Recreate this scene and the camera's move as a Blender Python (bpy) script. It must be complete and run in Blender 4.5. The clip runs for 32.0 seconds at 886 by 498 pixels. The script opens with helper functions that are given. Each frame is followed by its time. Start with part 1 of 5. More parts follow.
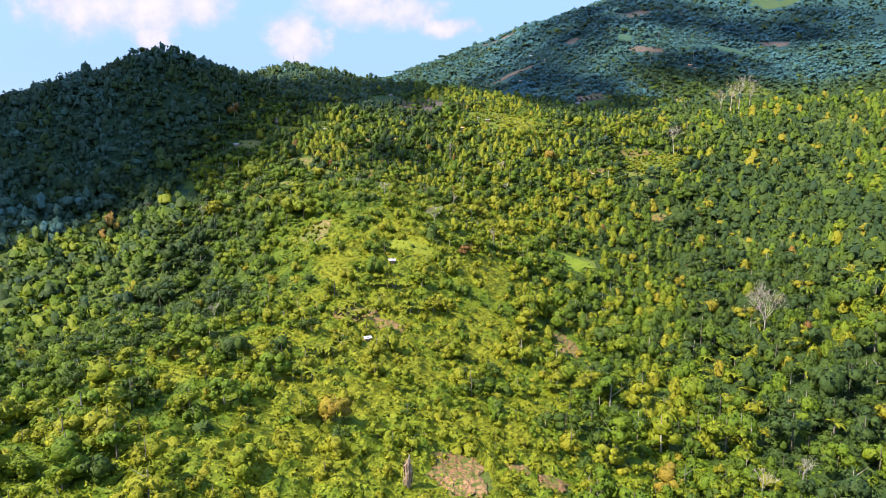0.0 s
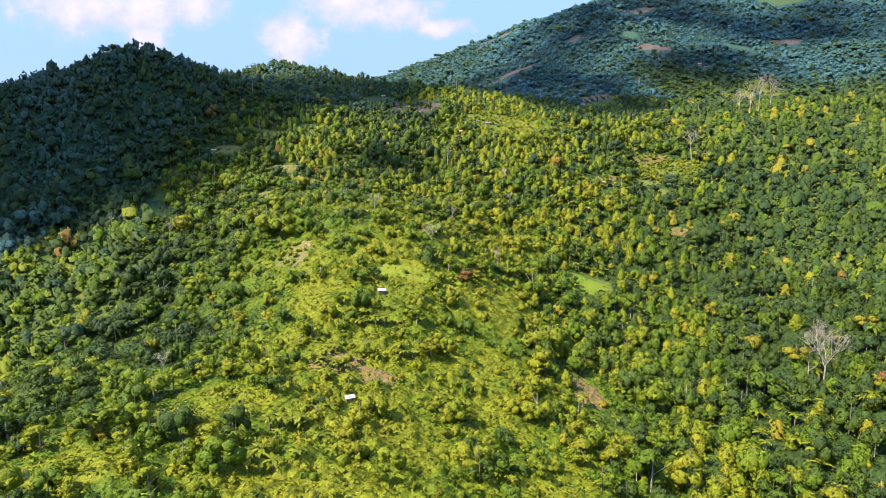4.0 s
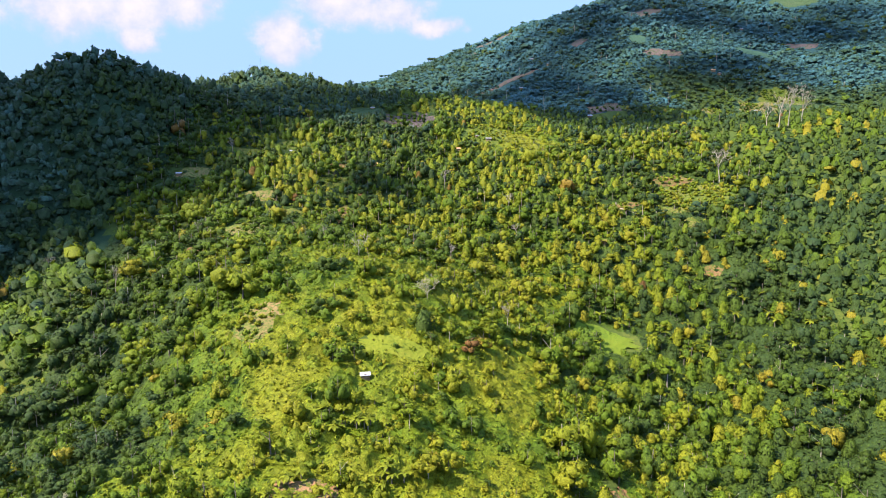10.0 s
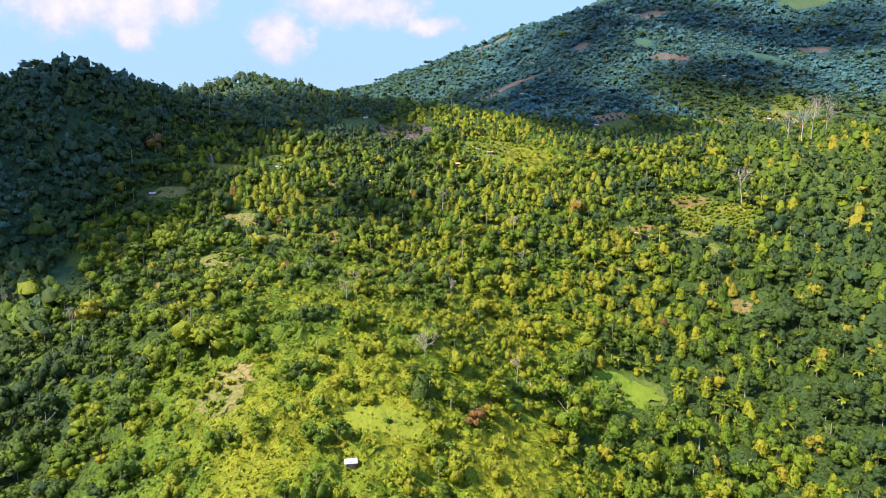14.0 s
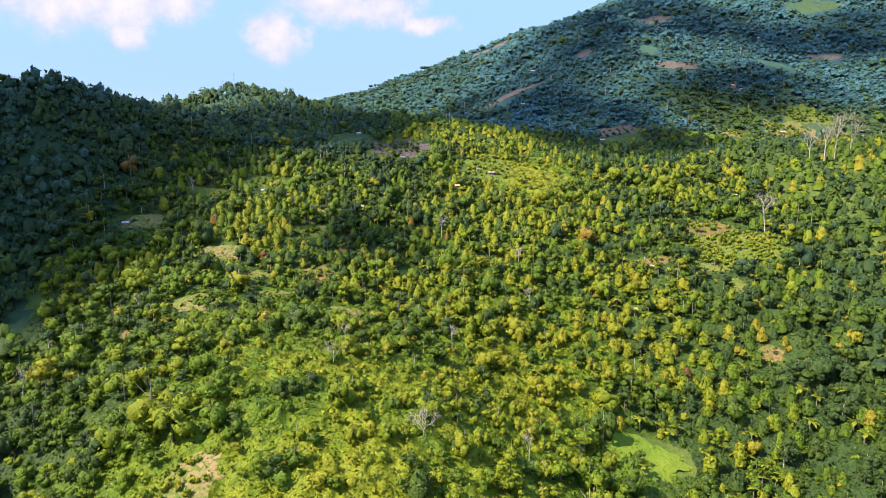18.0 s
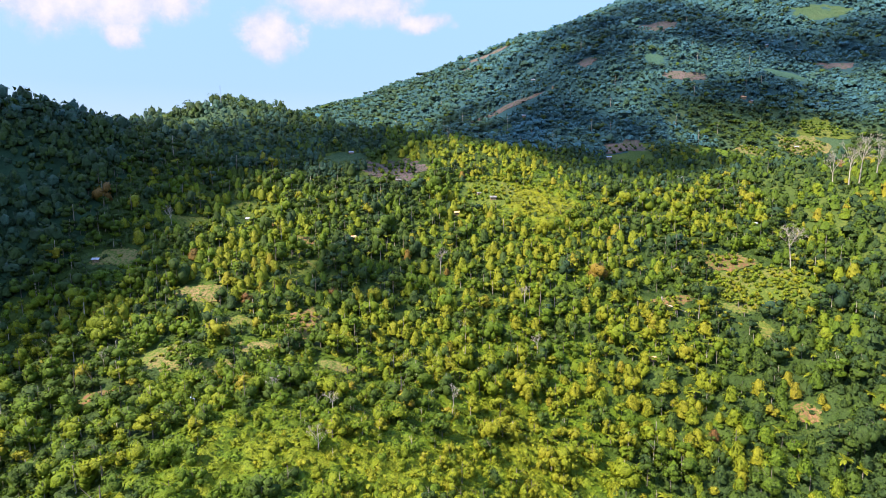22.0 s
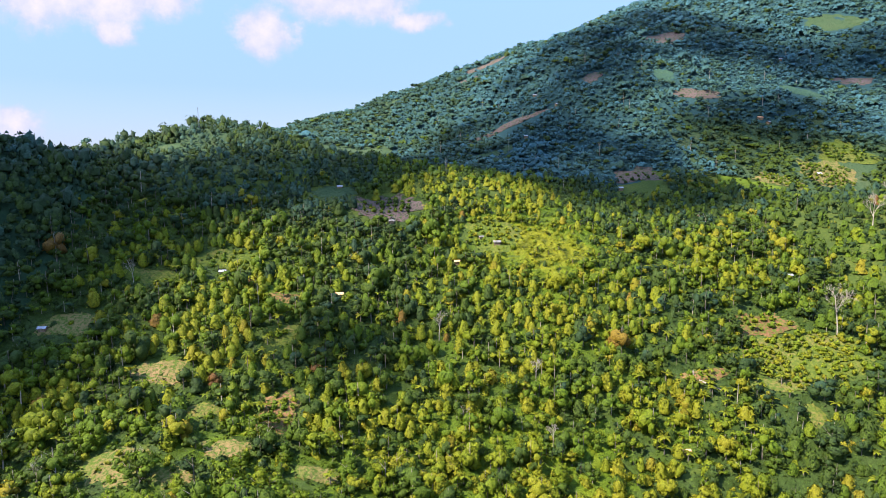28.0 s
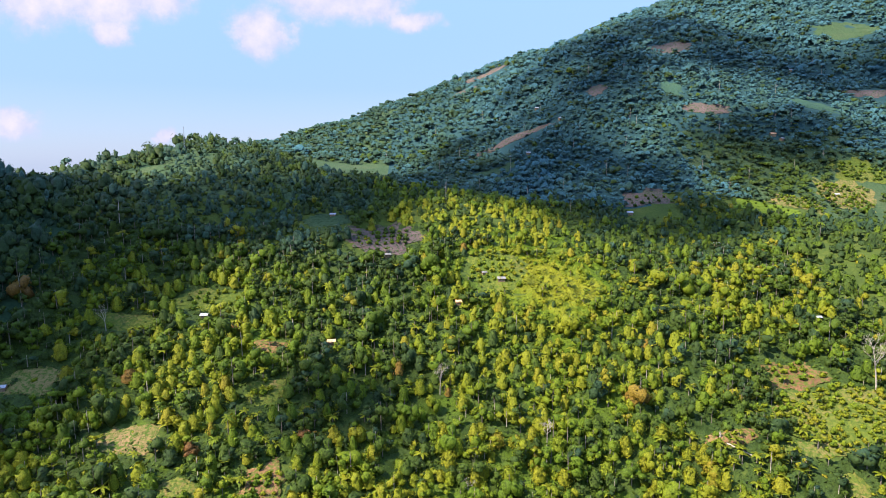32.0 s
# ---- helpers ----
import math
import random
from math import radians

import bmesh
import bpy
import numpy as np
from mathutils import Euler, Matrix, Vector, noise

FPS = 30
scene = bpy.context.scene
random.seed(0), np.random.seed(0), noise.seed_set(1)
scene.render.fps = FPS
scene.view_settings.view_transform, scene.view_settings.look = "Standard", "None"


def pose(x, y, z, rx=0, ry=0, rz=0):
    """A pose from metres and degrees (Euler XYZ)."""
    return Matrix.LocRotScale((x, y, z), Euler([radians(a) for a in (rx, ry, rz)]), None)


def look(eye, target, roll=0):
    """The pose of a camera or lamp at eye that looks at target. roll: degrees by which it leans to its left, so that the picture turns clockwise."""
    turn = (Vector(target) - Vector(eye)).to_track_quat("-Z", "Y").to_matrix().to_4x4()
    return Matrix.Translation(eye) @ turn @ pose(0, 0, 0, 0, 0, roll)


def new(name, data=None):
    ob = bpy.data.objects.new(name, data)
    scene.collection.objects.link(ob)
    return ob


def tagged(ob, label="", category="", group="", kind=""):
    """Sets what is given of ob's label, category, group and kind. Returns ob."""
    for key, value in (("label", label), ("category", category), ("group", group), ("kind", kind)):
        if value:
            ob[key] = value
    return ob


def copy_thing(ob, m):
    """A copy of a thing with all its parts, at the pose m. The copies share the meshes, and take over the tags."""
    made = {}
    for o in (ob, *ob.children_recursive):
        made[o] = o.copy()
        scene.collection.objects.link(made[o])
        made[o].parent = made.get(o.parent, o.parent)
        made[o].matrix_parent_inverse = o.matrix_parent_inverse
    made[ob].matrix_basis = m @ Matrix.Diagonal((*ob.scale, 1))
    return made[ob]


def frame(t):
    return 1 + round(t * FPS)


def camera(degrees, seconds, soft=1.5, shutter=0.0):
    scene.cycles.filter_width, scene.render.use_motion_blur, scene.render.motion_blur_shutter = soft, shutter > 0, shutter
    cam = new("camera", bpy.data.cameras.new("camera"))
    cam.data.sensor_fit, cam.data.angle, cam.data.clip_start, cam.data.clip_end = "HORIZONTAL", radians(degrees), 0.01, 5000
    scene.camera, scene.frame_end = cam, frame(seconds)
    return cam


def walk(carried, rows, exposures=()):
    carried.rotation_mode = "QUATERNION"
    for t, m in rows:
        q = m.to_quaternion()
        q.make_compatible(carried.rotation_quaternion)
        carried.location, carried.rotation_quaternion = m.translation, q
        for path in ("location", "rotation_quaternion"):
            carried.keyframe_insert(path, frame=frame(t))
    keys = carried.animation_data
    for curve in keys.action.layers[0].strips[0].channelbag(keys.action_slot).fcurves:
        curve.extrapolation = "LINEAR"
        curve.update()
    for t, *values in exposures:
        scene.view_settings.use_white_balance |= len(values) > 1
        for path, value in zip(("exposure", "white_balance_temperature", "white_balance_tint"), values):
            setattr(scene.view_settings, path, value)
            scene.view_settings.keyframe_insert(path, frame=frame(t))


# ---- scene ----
cam = camera(72.4, 32.0, soft=0.6)
METRES, EYE, TILT, LEAN, TURN = 300.0, 100.0, -7.5, 0.0, 0.0
ROWS = [
    (0.0, 0.0, 0.0, 0.0, 0.0, 0.0, 0.0),
    (0.5, -0.0005, 0.0187, 0.0038, -0.05, 0.01, 0.02),
    (1.0, -0.0009, 0.0373, 0.0076, -0.11, -0.0, 0.03),
    (1.5, -0.0014, 0.0558, 0.0119, -0.17, 0.01, 0.05),
    (2.0, -0.0019, 0.0743, 0.0168, -0.22, -0.01, 0.06),
    (2.5, -0.0023, 0.0925, 0.0221, -0.27, -0.01, 0.08),
    (3.0, -0.0028, 0.1104, 0.0276, -0.32, -0.02, 0.1),
    (3.5, -0.0032, 0.1278, 0.0336, -0.36, -0.02, 0.11),
    (5.5, -0.0052, 0.1932, 0.0598, -0.57, 0.03, 0.18),
    (6.0, -0.0055, 0.2088, 0.0666, -0.61, 0.04, 0.2),
    (6.5, -0.006, 0.2241, 0.0737, -0.66, 0.02, 0.22),
    (7.0, -0.0064, 0.2393, 0.0804, -0.7, 0.03, 0.24),
    (7.5, -0.0067, 0.2543, 0.0874, -0.74, 0.02, 0.26),
    (8.0, -0.0069, 0.2692, 0.0939, -0.78, 0.03, 0.3),
    (8.5, -0.0074, 0.284, 0.1011, -0.84, -0.01, 0.3),
    (9.0, -0.0079, 0.2988, 0.108, -0.89, -0.02, 0.32),
    (9.5, -0.0079, 0.3134, 0.1148, -0.92, -0.01, 0.34),
    (10.0, -0.0084, 0.3281, 0.1217, -0.99, -0.03, 0.36),
    (10.5, -0.0085, 0.3418, 0.1283, -1.02, -0.05, 0.37),
    (11.0, -0.0088, 0.3562, 0.1352, -1.05, -0.06, 0.39),
    (11.5, -0.0096, 0.371, 0.1425, -1.13, -0.09, 0.38),
    (12.0, -0.0098, 0.3854, 0.1497, -1.18, -0.1, 0.4),
    (12.5, -0.0099, 0.3999, 0.1569, -1.22, -0.11, 0.43),
    (13.0, -0.01, 0.4139, 0.1649, -1.25, -0.14, 0.43),
    (13.5, -0.0109, 0.4284, 0.1725, -1.33, -0.14, 0.42),
    (14.0, -0.0105, 0.4419, 0.1805, -1.34, -0.14, 0.44),
    (14.5, -0.0108, 0.4553, 0.1885, -1.4, -0.15, 0.44),
    (16.5, -0.0118, 0.5058, 0.2207, -1.56, -0.16, 0.53),
    (17.0, -0.0118, 0.5177, 0.2292, -1.58, -0.17, 0.56),
    (17.5, -0.0122, 0.5302, 0.2376, -1.64, -0.18, 0.57),
    (18.0, -0.0125, 0.5421, 0.2463, -1.68, -0.21, 0.57),
    (18.5, -0.0129, 0.5542, 0.2548, -1.73, -0.21, 0.61),
    (19.0, -0.0129, 0.5659, 0.2638, -1.76, -0.25, 0.6),
    (19.5, -0.013, 0.5778, 0.2721, -1.8, -0.25, 0.63),
    (20.0, -0.014, 0.5899, 0.2811, -1.88, -0.3, 0.61),
    (20.5, -0.0135, 0.6015, 0.2898, -1.9, -0.31, 0.65),
    (21.0, -0.0134, 0.6132, 0.2988, -1.92, -0.33, 0.67),
    (21.5, -0.0136, 0.625, 0.3073, -1.97, -0.34, 0.67),
    (22.0, -0.0143, 0.6368, 0.3164, -2.04, -0.37, 0.67),
    (22.5, -0.0142, 0.6484, 0.3254, -2.07, -0.4, 0.68),
    (23.0, -0.0142, 0.6602, 0.3342, -2.1, -0.43, 0.68),
    (23.5, -0.0145, 0.6718, 0.3424, -2.15, -0.42, 0.69),
    (24.0, -0.015, 0.6836, 0.3518, -2.21, -0.47, 0.69),
    (24.5, -0.0146, 0.6951, 0.3611, -2.23, -0.51, 0.7),
    (25.0, -0.0142, 0.7068, 0.3694, -2.25, -0.5, 0.7),
    (25.5, -0.0147, 0.7183, 0.3773, -2.32, -0.46, 0.72),
    (27.5, -0.0151, 0.7635, 0.4121, -2.5, -0.54, 0.75),
    (28.0, -0.0156, 0.7746, 0.4205, -2.56, -0.54, 0.76),
    (28.5, -0.0154, 0.7856, 0.4285, -2.57, -0.5, 0.78),
    (29.0, -0.0159, 0.7963, 0.4376, -2.63, -0.54, 0.78),
    (29.5, -0.0161, 0.8073, 0.4463, -2.66, -0.55, 0.8),
    (30.0, -0.0157, 0.8179, 0.4545, -2.67, -0.53, 0.82),
    (30.5, -0.016, 0.8288, 0.4634, -2.73, -0.56, 0.83),
    (31.0, -0.0155, 0.8394, 0.4717, -2.73, -0.54, 0.85),
    (31.5, -0.0161, 0.8503, 0.4799, -2.78, -0.53, 0.87),
    (32.0, -0.016, 0.8609, 0.4883, -2.8, -0.52, 0.87),
]
walk(cam, [(t, pose(0, 0, EYE, TILT, LEAN, TURN) @ pose(METRES * x, METRES * y, METRES * z, 90 + pitch, roll, yaw)) for t, x, y, z, yaw, pitch, roll in ROWS],
     exposures=((0, 1.66, 6050, 22), (24, 1.66, 6050, 22), (32, 1.56, 6050, 22)))

# ---- light ----
SUN_AZ, SUN_EL = 245.0, 50.0  # degrees clockwise from straight ahead (+y), and above the horizon
scene.view_settings.exposure = 1.0
SUN_DIR = Vector((math.sin(radians(SUN_AZ)) * math.cos(radians(SUN_EL)), math.cos(radians(SUN_AZ)) * math.cos(radians(SUN_EL)), math.sin(radians(SUN_EL))))
sun = new("sun", bpy.data.lights.new("sun", "SUN"))
sun.data.energy, sun.data.angle, sun.data.color = 5.0, radians(0.6), (1.0, 0.91, 0.72)
sun.matrix_world = look(SUN_DIR * 2000, (0, 0, 0))


class Nodes:
    """A short way to write node trees."""

    def __init__(self, tree):
        self.t = tree
        tree.nodes.clear()

    def __call__(self, kind, *ins, **props):
        n = self.t.nodes.new(kind)
        for k, v in props.items():
            setattr(n, k, v)
        for i, v in enumerate(ins):
            self.put(n, i, v)
        return n

    def put(self, n, slot, v):
        if v is None:
            return
        if hasattr(v, "is_output"):
            self.t.links.new(v, n.inputs[slot])
        elif hasattr(v, "outputs"):
            self.t.links.new(v.outputs[0], n.inputs[slot])
        else:
            n.inputs[slot].default_value = v

    def math(self, op, a, b=None, c=None):
        return self("ShaderNodeMath", a, b, c, operation=op).outputs[0]

    def ramp(self, fac, stops, ease="LINEAR"):
        n = self("ShaderNodeValToRGB", fac)
        n.color_ramp.interpolation = ease
        e = n.color_ramp.elements
        while len(e) < len(stops):
            e.new(0.5)
        for p, (x, c) in zip(e, stops):
            p.position, p.color = x, (*c, 1)
        return n.outputs[0]

    def mix(self, f, a, b, blend="MIX"):
        n = self("ShaderNodeMix", data_type="RGBA", blend_type=blend)
        self.put(n, 0, f), self.put(n, 6, a), self.put(n, 7, b)
        return n.outputs[2]

    def noise(self, vec, scale, detail=3.0, rough=0.55):
        n = self("ShaderNodeTexNoise")
        self.put(n, "Vector", vec)
        n.inputs["Scale"].default_value, n.inputs["Detail"].default_value, n.inputs["Roughness"].default_value = scale, detail, rough
        return n.outputs[0]


def sky():
    """A clear tropical sky, paler to the horizon, with fair-weather cumulus ahead."""
    w = bpy.data.worlds.new("sky")
    w.use_nodes = True
    scene.world = w
    N = Nodes(w.node_tree)
    air = N("ShaderNodeTexSky", sky_type="NISHITA", sun_disc=False, sun_elevation=radians(SUN_EL), sun_rotation=radians(SUN_AZ), altitude=600.0, air_density=1.2, dust_density=1.5, ozone_density=1.0)
    co = N("ShaderNodeTexCoord").outputs["Generated"]
    s = N("ShaderNodeSeparateXYZ", co)
    ahead = N.math("MAXIMUM", s.outputs[1], 0.05)
    u, v = N.math("DIVIDE", s.outputs[0], ahead), N.math("DIVIDE", s.outputs[2], ahead)
    plane = N("ShaderNodeCombineXYZ", u, v).outputs[0]
    u = N.math("ADD", u, N.math("MULTIPLY", N.math("SUBTRACT", N.noise(plane, 7.0, 5.0, 0.6), 0.5), 0.16))
    aside = N("ShaderNodeCombineXYZ", v, u, 3.0).outputs[0]
    v = N.math("ADD", v, N.math("MULTIPLY", N.math("SUBTRACT", N.noise(aside, 9.0, 5.0, 0.6), 0.5), 0.045))
    n1 = N.math("SUBTRACT", N.noise(plane, 9.0, 6.0, 0.6), 0.5)
    n2 = N.math("SUBTRACT", N.noise(plane, 30.0, 4.0, 0.6), 0.5)
    puff = None
    for cu, cv, a, b in CUMULUS:
        du, dv = N.math("DIVIDE", N.math("SUBTRACT", u, cu), a), N.math("DIVIDE", N.math("SUBTRACT", v, cv), b)
        r = N.math("SQRT", N.math("ADD", N.math("MULTIPLY", du, du), N.math("MULTIPLY", dv, dv)))
        m = N.math("SUBTRACT", 1.0, r)
        puff = m if puff is None else N.math("SMOOTH_MAX", puff, m, 0.25)
    edge = N.math("ADD", puff, N.math("ADD", N.math("MULTIPLY", n1, 1.2), N.math("MULTIPLY", n2, 0.6)))
    cover = N("ShaderNodeMapRange", edge, -0.12, 0.5, 0.0, 0.92, interpolation_type="SMOOTHSTEP").outputs[0]
    tone = N.ramp(N.math("ADD", N.math("MULTIPLY", edge, 0.6), n2), [(0.1, CLOUD_SHADE), (0.75, CLOUD_LIT)])
    up = N("ShaderNodeMapRange", s.outputs[2], -0.05, 0.95, 0.0, 1.0).outputs[0]
    haze = N.ramp(up, [(0.0, SKY_LOW), (0.17, SKY_MID), (0.36, SKY_HIGH), (0.9, ZENITH)])
    clear = N.mix(0.75, air.outputs[0], haze)
    bg = N("ShaderNodeBackground", N.mix(cover, clear, tone), 0.0692)
    N("ShaderNodeOutputWorld", bg)


CUMULUS = [(-0.56, 0.258, 0.13, 0.05), (-0.46, 0.255, 0.13, 0.05), (-0.37, 0.262, 0.07, 0.045), (-0.45, 0.205, 0.05, 0.024), (-0.232, 0.207, 0.042, 0.046), (-0.15, 0.262, 0.09, 0.045), (-0.06, 0.248, 0.08, 0.034), (0.005, 0.222, 0.055, 0.02), (-0.63, 0.068, 0.055, 0.03), (-0.385, 0.046, 0.026, 0.018)]
SKY_LOW, SKY_MID, SKY_HIGH, ZENITH = (3.0, 3.5, 4.4), (1.82, 3.12, 4.25), (2.3, 3.9, 6.2), (4.6, 7.6, 13.5)
CLOUD_SHADE, CLOUD_LIT = (3.5, 3.7, 4.5), (5.0, 4.6, 4.8)
sky()


# ---- materials ----
def material(name):
    m = bpy.data.materials.new(name)
    m.use_nodes = True
    return m, Nodes(m.node_tree)


def finish(N, colour, rough=0.8, bump=None, strength=0.4, distance=0.1, metal=0.0, spec=0.12):
    p = N("ShaderNodeBsdfPrincipled")
    N.put(p, "Base Color", colour), N.put(p, "Roughness", rough), N.put(p, "Metallic", metal), N.put(p, "Specular IOR Level", spec)
    if bump is not None:
        b = N("ShaderNodeBump")
        b.inputs["Strength"].default_value, b.inputs["Distance"].default_value = strength, distance
        N.put(b, "Height", bump), N.put(p, "Normal", b.outputs[0])
    N("ShaderNodeOutputMaterial", p)


def leaf_material():
    """Foliage: the plant's own hue, each spray a little different, with light coming through."""
    m, N = material("foliage")
    hue = N("ShaderNodeAttribute", attribute_name="hue").outputs["Fac"]
    isle = N("ShaderNodeNewGeometry").outputs["Random Per Island"]
    own = N("ShaderNodeObjectInfo").outputs["Random"]
    h = N.math("ADD", hue, N.math("ADD", N.math("MULTIPLY", N.math("SUBTRACT", isle, 0.5), 0.08), N.math("MULTIPLY", N.math("SUBTRACT", own, 0.5), 0.06)))
    # Two lowest stops are blued and lightened to stand for distance haze.
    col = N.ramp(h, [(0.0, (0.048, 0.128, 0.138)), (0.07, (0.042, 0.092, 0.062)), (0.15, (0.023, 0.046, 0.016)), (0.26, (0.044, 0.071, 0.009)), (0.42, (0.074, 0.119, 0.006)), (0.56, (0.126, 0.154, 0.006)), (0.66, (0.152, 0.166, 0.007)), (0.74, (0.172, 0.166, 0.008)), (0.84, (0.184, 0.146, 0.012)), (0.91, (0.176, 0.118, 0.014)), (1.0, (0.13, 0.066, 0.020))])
    pos = N("ShaderNodeNewGeometry").outputs["Position"]
    cells = N("ShaderNodeTexVoronoi")
    N.put(cells, "Vector", N("ShaderNodeVectorMath", pos, N.noise(pos, 1.5, 2.0), operation="ADD").outputs[0])
    cells.inputs["Scale"].default_value = 1.9
    grain = N.math("SUBTRACT", N.math("MULTIPLY", N.noise(pos, 2.4, 4.0, 0.65), 0.9), N.math("MULTIPLY", cells.outputs["Distance"], 0.55))
    vary = N("ShaderNodeMapRange", N.math("ADD", grain, N.math("MULTIPLY", N.noise(pos, 0.6, 2.0), 0.25)), 0.05, 0.6, 0.55, 1.5).outputs[0]
    loose = N("ShaderNodeAttribute", attribute_name="loose").outputs["Fac"]
    spray = N("ShaderNodeMapRange", isle, 0.0, 1.0, -0.26, 0.34).outputs[0]
    vary = N.math("MULTIPLY", vary, N.math("ADD", 0.97, N.math("MULTIPLY", loose, spray)))
    col = N.mix(1.0, col, N("ShaderNodeCombineColor", vary, vary, vary).outputs[0], "MULTIPLY")
    d = N("ShaderNodeBsdfPrincipled")
    N.put(d, "Base Color", col), N.put(d, "Roughness", 0.55), N.put(d, "Specular IOR Level", 0.1)
    relief = N("ShaderNodeBump")
    relief.inputs["Strength"].default_value, relief.inputs["Distance"].default_value = 0.8, 0.32
    N.put(relief, "Height", grain), N.put(d, "Normal", relief.outputs[0])
    tr = N("ShaderNodeBsdfTranslucent", N.mix(0.12, col, (0.16, 0.22, 0.006, 1)))
    N("ShaderNodeOutputMaterial", N("ShaderNodeMixShader", 0.22, d.outputs[0], tr.outputs[0]))
    return m


def bark_material(name, a, b):
    m, N = material(name)
    pos = N("ShaderNodeNewGeometry").outputs["Position"]
    n = N.noise(pos, 1.6, 5.0)
    finish(N, N.ramp(n, [(0.3, a), (0.7, b)]), 0.85, N.noise(pos, 9.0, 3.0), 0.5, 0.05)
    return m


def ground_material(name, stops, fine, tufts=0.0, tuft_colour=(0.07, 0.10, 0.012), bump=0.6):
    m, N = material(name)
    pos = N("ShaderNodeNewGeometry").outputs["Position"]
    big, small = N.noise(pos, 0.035, 4.0), N.noise(pos, fine, 5.0, 0.65)
    f = N.math("ADD", N.math("MULTIPLY", big, 0.6), N.math("MULTIPLY", small, 0.4))
    col = N.ramp(f, stops)
    if tufts:
        spot = N("ShaderNodeMapRange", N.noise(pos, 0.7, 5.0, 0.7), 0.62 - tufts, 0.72 - tufts).outputs[0]
        col = N.mix(spot, col, N.mix(N.noise(pos, 2.2), (*tuft_colour, 1), (tuft_colour[0] * 0.45, tuft_colour[1] * 0.5, tuft_colour[2], 1)))
    finish(N, col, 0.95, small, bump, 0.5)
    return m


def plain_material(name, a, b, scale=3.0, rough=0.6, metal=0.0):
    m, N = material(name)
    pos = N("ShaderNodeNewGeometry").outputs["Position"]
    finish(N, N.ramp(N.noise(pos, scale, 4.0), [(0.35, a), (0.65, b)]), rough, N.noise(pos, scale * 6), 0.2, 0.02, metal)
    return m


def cloud_material(name, clear):
    """Vapour; some sunlight still comes through it."""
    m, N = material(name)
    pos = N("ShaderNodeNewGeometry").outputs["Position"]
    d = N("ShaderNodeBsdfDiffuse", N.ramp(N.noise(pos, 0.02), [(0.3, (0.8, 0.8, 0.82)), (0.7, (0.9, 0.9, 0.9))]))
    thin = N.math("MULTIPLY", N("ShaderNodeMapRange", N.noise(pos, 0.012, 4.0), 0.35, 0.65, 0.4, 1.3).outputs[0], clear)
    N("ShaderNodeOutputMaterial", N("ShaderNodeMixShader", thin, d.outputs[0], N("ShaderNodeBsdfTransparent").outputs[0]))
    return m


LEAF = leaf_material()
BARK = bark_material("grey_bark", (0.08, 0.068, 0.052), (0.20, 0.17, 0.135))
PALE_BARK = bark_material("pale_bark", (0.19, 0.16, 0.125), (0.38, 0.33, 0.27))
# Floor tones lowered to match the darkened ridge trees.
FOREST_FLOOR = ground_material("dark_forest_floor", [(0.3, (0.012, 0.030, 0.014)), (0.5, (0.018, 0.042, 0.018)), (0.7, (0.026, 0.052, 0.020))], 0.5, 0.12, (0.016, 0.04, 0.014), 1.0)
# Thicket floor blued to match the hazed mountain crowns.
MOUNTAIN_FLOOR = ground_material("haze_blue_thicket", [(0.3, (0.014, 0.038, 0.040)), (0.5, (0.019, 0.050, 0.050)), (0.7, (0.024, 0.058, 0.052))], 0.5, 0.14, (0.02, 0.055, 0.036), 1.0)
# Pasture grass, its greens dimmed to stand for shade and haze.
DIM_GRASS = ground_material("dimmed_pasture", [(0.32, (0.030, 0.056, 0.024)), (0.5, (0.042, 0.070, 0.028)), (0.66, (0.062, 0.078, 0.032))], 0.5, 0.14, (0.03, 0.06, 0.016), 1.0)
UNDERGROWTH = ground_material("undergrowth", [(0.30, (0.026, 0.042, 0.010)), (0.48, (0.046, 0.068, 0.011)), (0.6, (0.075, 0.09, 0.014)), (0.75, (0.13, 0.09, 0.04))], 0.6, 0.12, (0.05, 0.078, 0.009), 1.0)
GRASS = ground_material("meadow_grass", [(0.3, (0.062, 0.106, 0.007)), (0.5, (0.088, 0.128, 0.008)), (0.7, (0.12, 0.136, 0.012))], 0.9, 0.04, (0.07, 0.125, 0.012), 1.0)
DRY_GRASS = ground_material("dry_grass", [(0.36, (0.055, 0.085, 0.009)), (0.50, (0.095, 0.108, 0.014)), (0.64, (0.16, 0.108, 0.042))], 0.8, 0.16, (0.07, 0.10, 0.010), 1.0)
# Grass greens darkened and blued for the mountainside's shade and haze.
DIMMED_HILL_GRASS = ground_material("dimmed_hill_grass", [(0.32, (0.024, 0.058, 0.036)), (0.5, (0.032, 0.070, 0.036)), (0.66, (0.046, 0.074, 0.036))], 0.5, 0.16, (0.035, 0.075, 0.04), 1.0)
# Red soil, darkened and muted to stand for the mountain's shade and haze.
DIMMED_RED_EARTH = ground_material("dimmed_red_earth", [(0.34, (0.066, 0.050, 0.046)), (0.5, (0.104, 0.068, 0.064)), (0.66, (0.150, 0.098, 0.090))], 0.7, 0.14, (0.04, 0.07, 0.015), 1.0)
BRUSH = ground_material("cut_brush", [(0.36, (0.065, 0.095, 0.010)), (0.47, (0.135, 0.112, 0.034)), (0.64, (0.195, 0.125, 0.056))], 0.9, 0.15, (0.07, 0.11, 0.010), 1.0)
SPUR_GRASS = ground_material("lime_grass", [(0.3, (0.085, 0.115, 0.008)), (0.5, (0.125, 0.145, 0.010)), (0.7, (0.17, 0.16, 0.02))], 0.9, 0.06, (0.075, 0.12, 0.008), 1.0)
